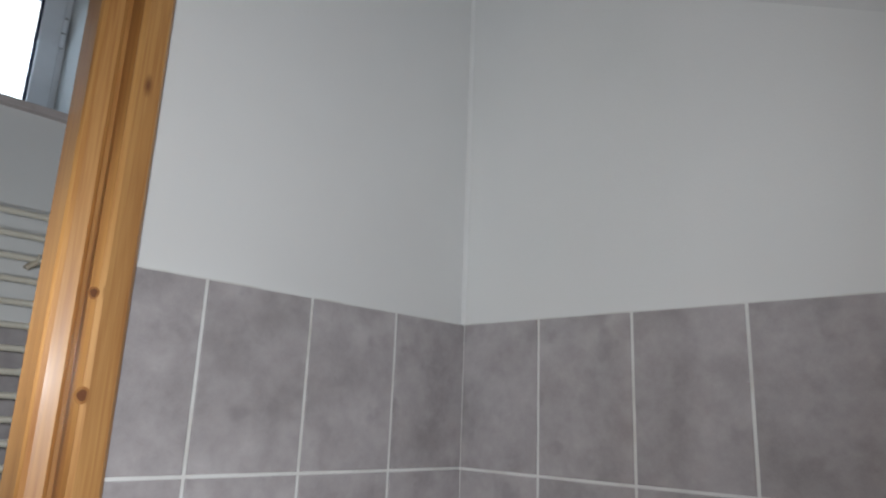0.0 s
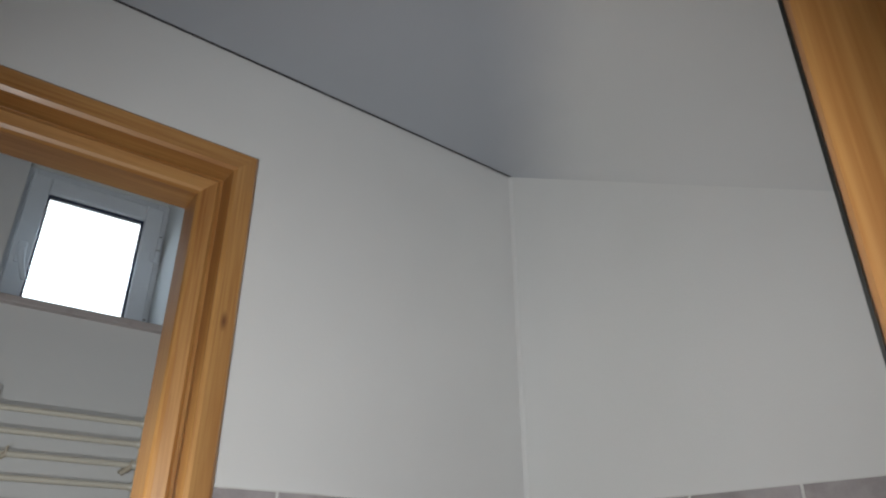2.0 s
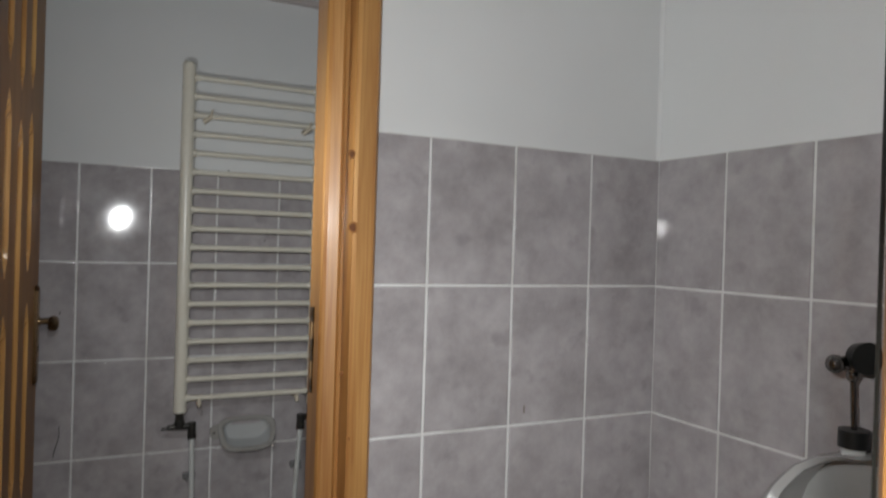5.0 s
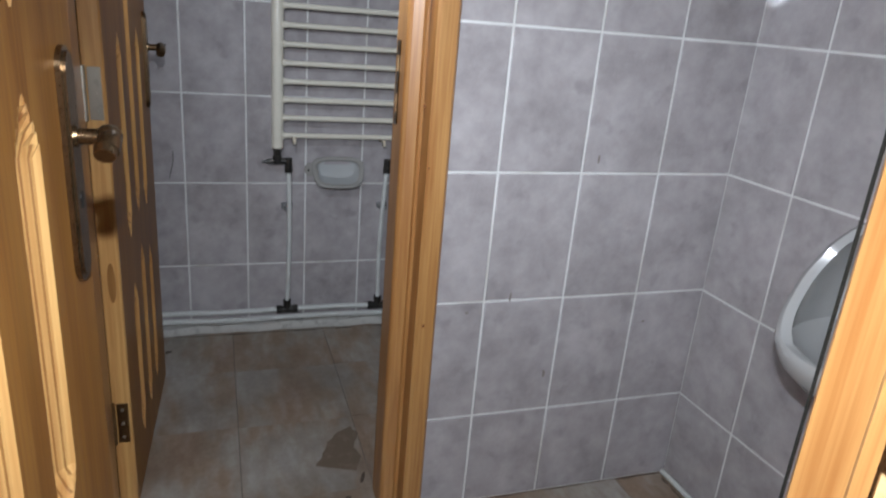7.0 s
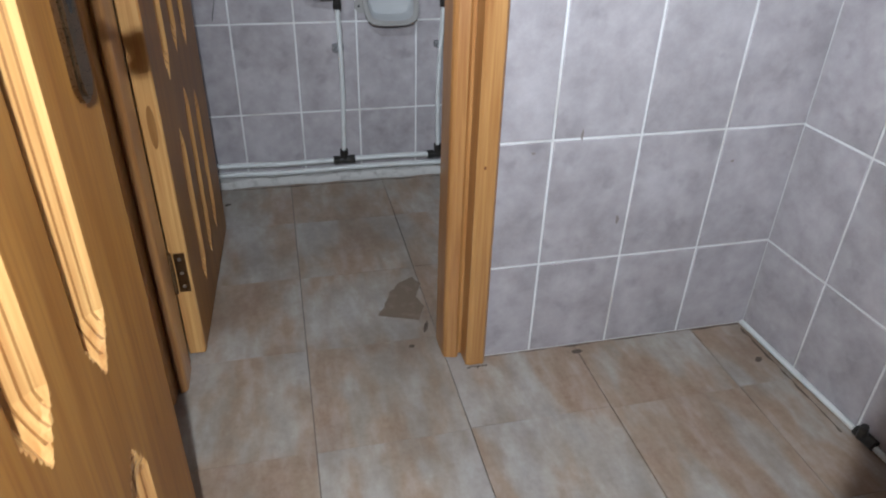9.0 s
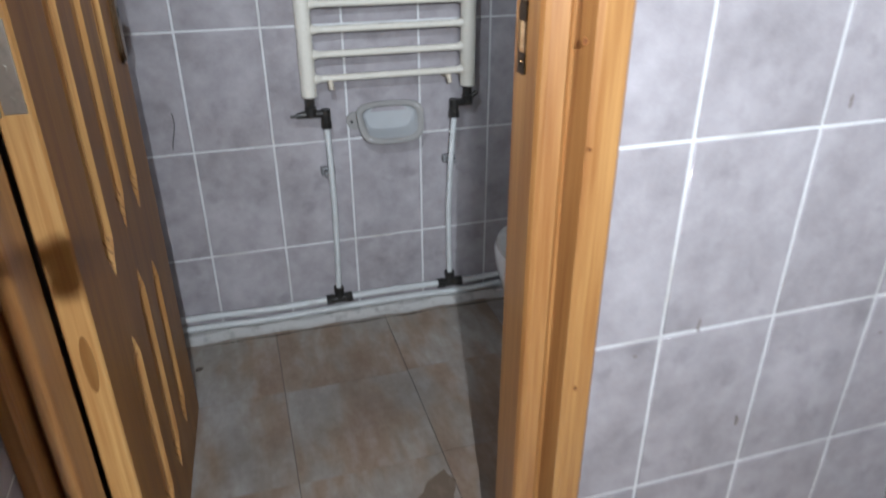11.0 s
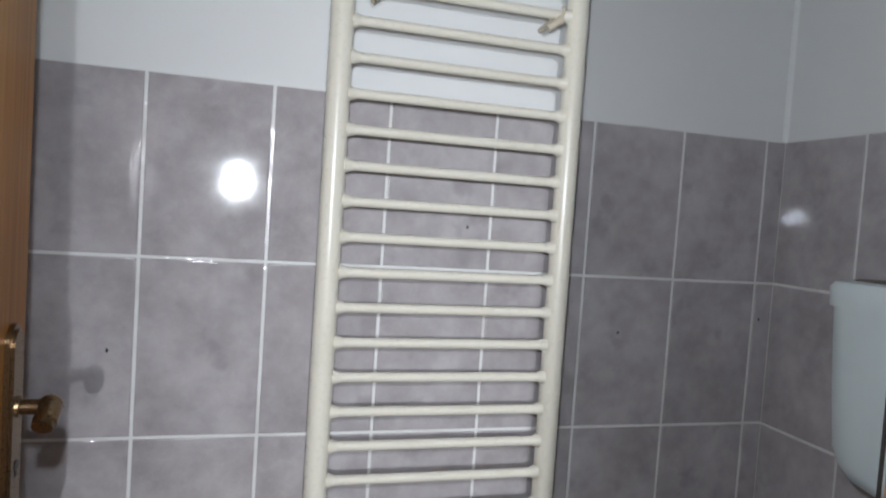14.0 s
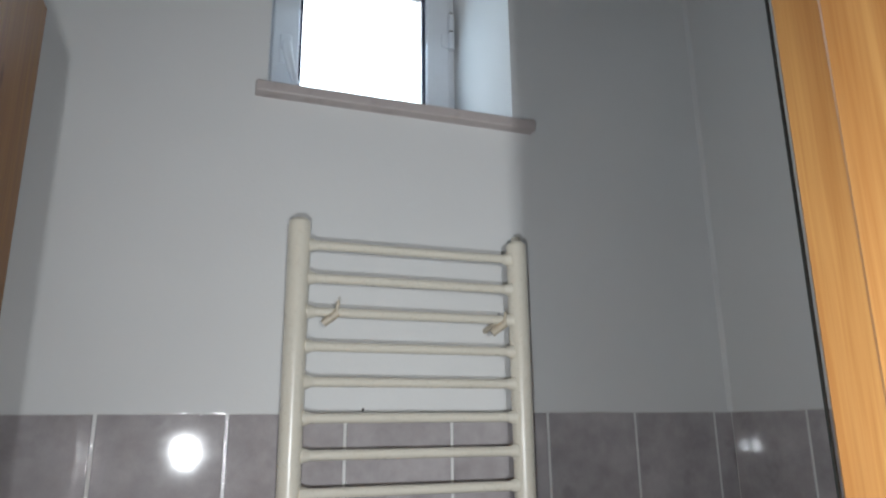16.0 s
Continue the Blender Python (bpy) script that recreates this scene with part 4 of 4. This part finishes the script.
def tile_wall(parent, m, cols, rows, mat=TILE):
    """Tiles on a wall: m carries x along the wall and -y out of it; cols and rows are joint positions."""
    grout = bmesh.new()
    box(grout, (cols[0], -0.0045, rows[0]), (cols[-1], 0.002, rows[-1]))
    g = part("grout", grout, GROUT, parent)
    g.matrix_world = m
    for a, b in zip(cols, cols[1:]):
        for lo, hi in zip(rows, rows[1:]):
            w, h = b - a - JOINT, hi - lo - JOINT
            if w < 0.006 or h < 0.006:
                continue
            t = new("tile", tile_mesh(w, h, mat, 0.0065, 0.0027))
            t.parent = parent
            t.matrix_parent_inverse = parent.matrix_world.inverted()
            t.matrix_basis = m @ pose((a + b) / 2, -0.0003 * random.random(), (lo + hi) / 2, random.uniform(-0.12, 0.12), 0, random.uniform(-0.15, 0.15))


ROWS = [0.0, TOP - 4 * TH, TOP - 3 * TH, TOP - 2 * TH, TOP - TH, TOP]
bpy.context.view_layer.update()
tile_wall(wall_mid, pose(0, 0, 0), [DOOR_R - 0.001, -0.6, -0.4, -0.2, 0.0], ROWS)
tile_wall(wall_right, RW @ pose(0, 0, 0, 0, 0, -90), [0.006, 0.201, 0.401, 0.601, 0.801, 1.001, 1.08], ROWS)
tile_wall(wall_left, pose(XL, 0, 0, 0, 0, 90), [-1.07, -0.92, -0.72, -0.52, -0.32, -0.12, -0.006], ROWS)
tile_wall(wall_front, pose(0, Y_F0, 0, 0, 0, 180), [0.0 - 0.04, 0.16, 0.36, 0.56, -FRONT_R], ROWS)
B0 = -1.273
tile_wall(wall_back, pose(0, YB, 0), [XL] + [B0 + TW * k for k in range(7)] + [XS], ROWS)
tile_wall(wall_side, pose(XS, YB, 0, 0, 0, -90), [0.006 + TW * k for k in range(5)] + [YB - A_T], ROWS)
tile_wall(wall_mid, pose(0, A_T, 0, 0, 0, 180), [-XS, 0.2, 0.4, 0.6, -DOOR_R], ROWS)
tile_wall(wall_door, pose(XL, A_T, 0, 0, 0, 90), [0.0, 0.194] + [0.194 + TW * k for k in range(1, 5)], ROWS)

floor = structure("floor", boxes(((-3.1, -2.7, -0.0125), (0.35, YB, -0.004))), FLOOR_GROUT, "worn beige stone-look floor tiles with dark joints", "floor")
FT = 0.325
for ix in range(-5, 5):
    for iy in range(-6, 5):
        x0, y0 = -1.132 + FT * ix, -0.23 + FT * iy + (0.004 if ix % 2 else 0)
        x1, y1 = min(x0 + FT, 0.28), min(y0 + FT, YB)
        if x1 - x0 < 0.02 or y1 - y0 < 0.02:
            continue
        t = new("tile", tile_mesh(x1 - x0 - 0.0024, y1 - y0 - 0.0010, FLOOR_TILE, 0.0085, 0.0006))
        t.parent = floor
        t.matrix_basis = pose((x0 + x1) / 2, (y0 + y1) / 2, -0.0085 + random.uniform(-0.0003, 0.0003), -90, 0, 0) @ pose(0, 0, 0, 0, random.choice((0, 180)), 0)

# Stains and small dirt
random.seed(5)


def blot(name, cx, cy, rx, ry, turn, mat, label, z=0.0006, rough=0.35, n=36):
    bm = bmesh.new()
    pts = []
    for k in range(n):
        a = math.tau * k / n
        r = 1 + rough * noise.noise(Vector((math.cos(a) * 1.7 + cx * 9, math.sin(a) * 1.7 + cy * 9, 3.1))) + 0.12 * noise.noise(Vector((math.cos(a) * 6, math.sin(a) * 6, cx * 7)))
        pts.append((rx * r * math.cos(a), ry * r * math.sin(a), 0))
    prism(bm, pts, (0, 0, 0.0004))
    ob = part(name, bm, mat)
    ob.matrix_world = pose(cx, cy, z, 0, 0, turn)
    return tagged(ob, label, "stain")


bm = bmesh.new()
edge = []
corners = [Vector(p) for p in ((-0.82, 0.37, 0), (-0.806, 0.33, 0), (-0.828, 0.27, 0), (-0.815, 0.225, 0), (-0.84, 0.168, 0), (-0.905, 0.190, 0), (-0.943, 0.208, 0), (-0.92, 0.245, 0), (-0.895, 0.305, 0), (-0.86, 0.347, 0))]
for a, b in zip(corners, corners[1:] + corners[:1]):
    for k in range(5):
        p = a.lerp(b, k / 5)
        edge.append(p + 0.006 * Vector((noise.noise(p * 40), noise.noise(p * 40 + Vector((9, 0, 0))), 0)))
prism(bm, [p + Vector((0, 0, 0.0006)) for p in edge], (0, 0, 0.0004))
tagged(part("floor_stain", bm, STAIN), "dark brown water stain on the floor tiles", "stain")
blot("dirt_fleck", -0.879, 0.066, 0.008, 0.006, 0, DIRT, "dark fleck of dirt on the floor tiles")
blot("dirt_fleck", -0.829, 0.135, 0.022, 0.005, 70, DIRT, "dark fleck of dirt on the floor tiles")
blot("dirt_fleck", -1.345, 0.912, 0.011, 0.008, 20, DIRT, "dark fleck of dirt on the floor tiles")
blot("dirt_fleck", -0.484, -0.034, 0.014, 0.007, 0, DIRT, "dark fleck of dirt on the floor tiles")
blot("dirt_fleck", -0.055, -0.15, 0.012, 0.007, 30, DIRT, "dark fleck of dirt on the floor tiles")
for x, z, w, h in ((-0.424, 0.352, 0.004, 0.009), (-0.537, 0.560, 0.0025, 0.012), (-0.640, 0.527, 0.004, 0.003), (-0.362, 0.885, 0.0025, 0.009), (-0.165, 0.475, 0.004, 0.003)):
    s = blot("tile_smear", x, z, w, h, 0, SMEAR, "small brown smear on the wall tiles", rough=0.6)
    s.matrix_world = pose(x, -0.0068, z, 90, 0, 0)


def grime(x0, y0, x1, y1, wide, seed):
    """A ragged line of dirt on the floor along the foot of a wall."""
    bm = bmesh.new()
    a, b = Vector((x0, y0, 0.0004)), Vector((x1, y1, 0.0004))
    side = Vector((-(b - a).y, (b - a).x, 0)).normalized()
    n = 40
    near = [a.lerp(b, k / n) for k in range(n + 1)]
    far = [p + side * wide * max(0.15, 0.6 + 1.3 * noise.noise(Vector((k * 0.33, seed, 0.5)))) for k, p in enumerate(near)]
    prism(bm, near + far[::-1], (0, 0, 0.0005))
    tagged(part("grime_line", bm, DIRT), "ragged line of dark dirt along the wall foot", "dirt", "grime lines")


grime(-0.02, -0.0075, -0.715, -0.0075, 0.0045, 1.0)
grime(-0.715, -0.036, -0.765, -0.036, 0.008, 4.0)
grime(-0.03, 1.021, -1.33, 1.021, 0.008, 8.0)
grime(-0.022, -0.40, -0.022, -0.03, 0.006, 12.0)
hair = tube(bmesh.new(), [(-1.309 + 0.004 * math.sin(k * 0.5) - 0.0008 * k, YB - 0.0078, 0.660 - 0.0093 * k) for k in range(11)], 0.0011, 6)
tagged(part("hair", hair, RUBBER), "dark hair stuck to the wall tiles", "hair")
for x, z in ((-0.842, 1.456), (-0.718, 1.232), (-0.058, 1.075), (-0.39, 1.042), (-1.314, 0.998)):
    bm = bmesh.new()
    bmesh.ops.create_icosphere(bm, subdivisions=1, radius=1.0, matrix=pose(x, YB - 0.0078, z) @ Matrix.Diagonal((0.0024, 0.0016, 0.0036, 1)))
    tagged(part("insect_speck", bm, RUBBER), "tiny black speck on the wall tiles", "speck", "wall specks")
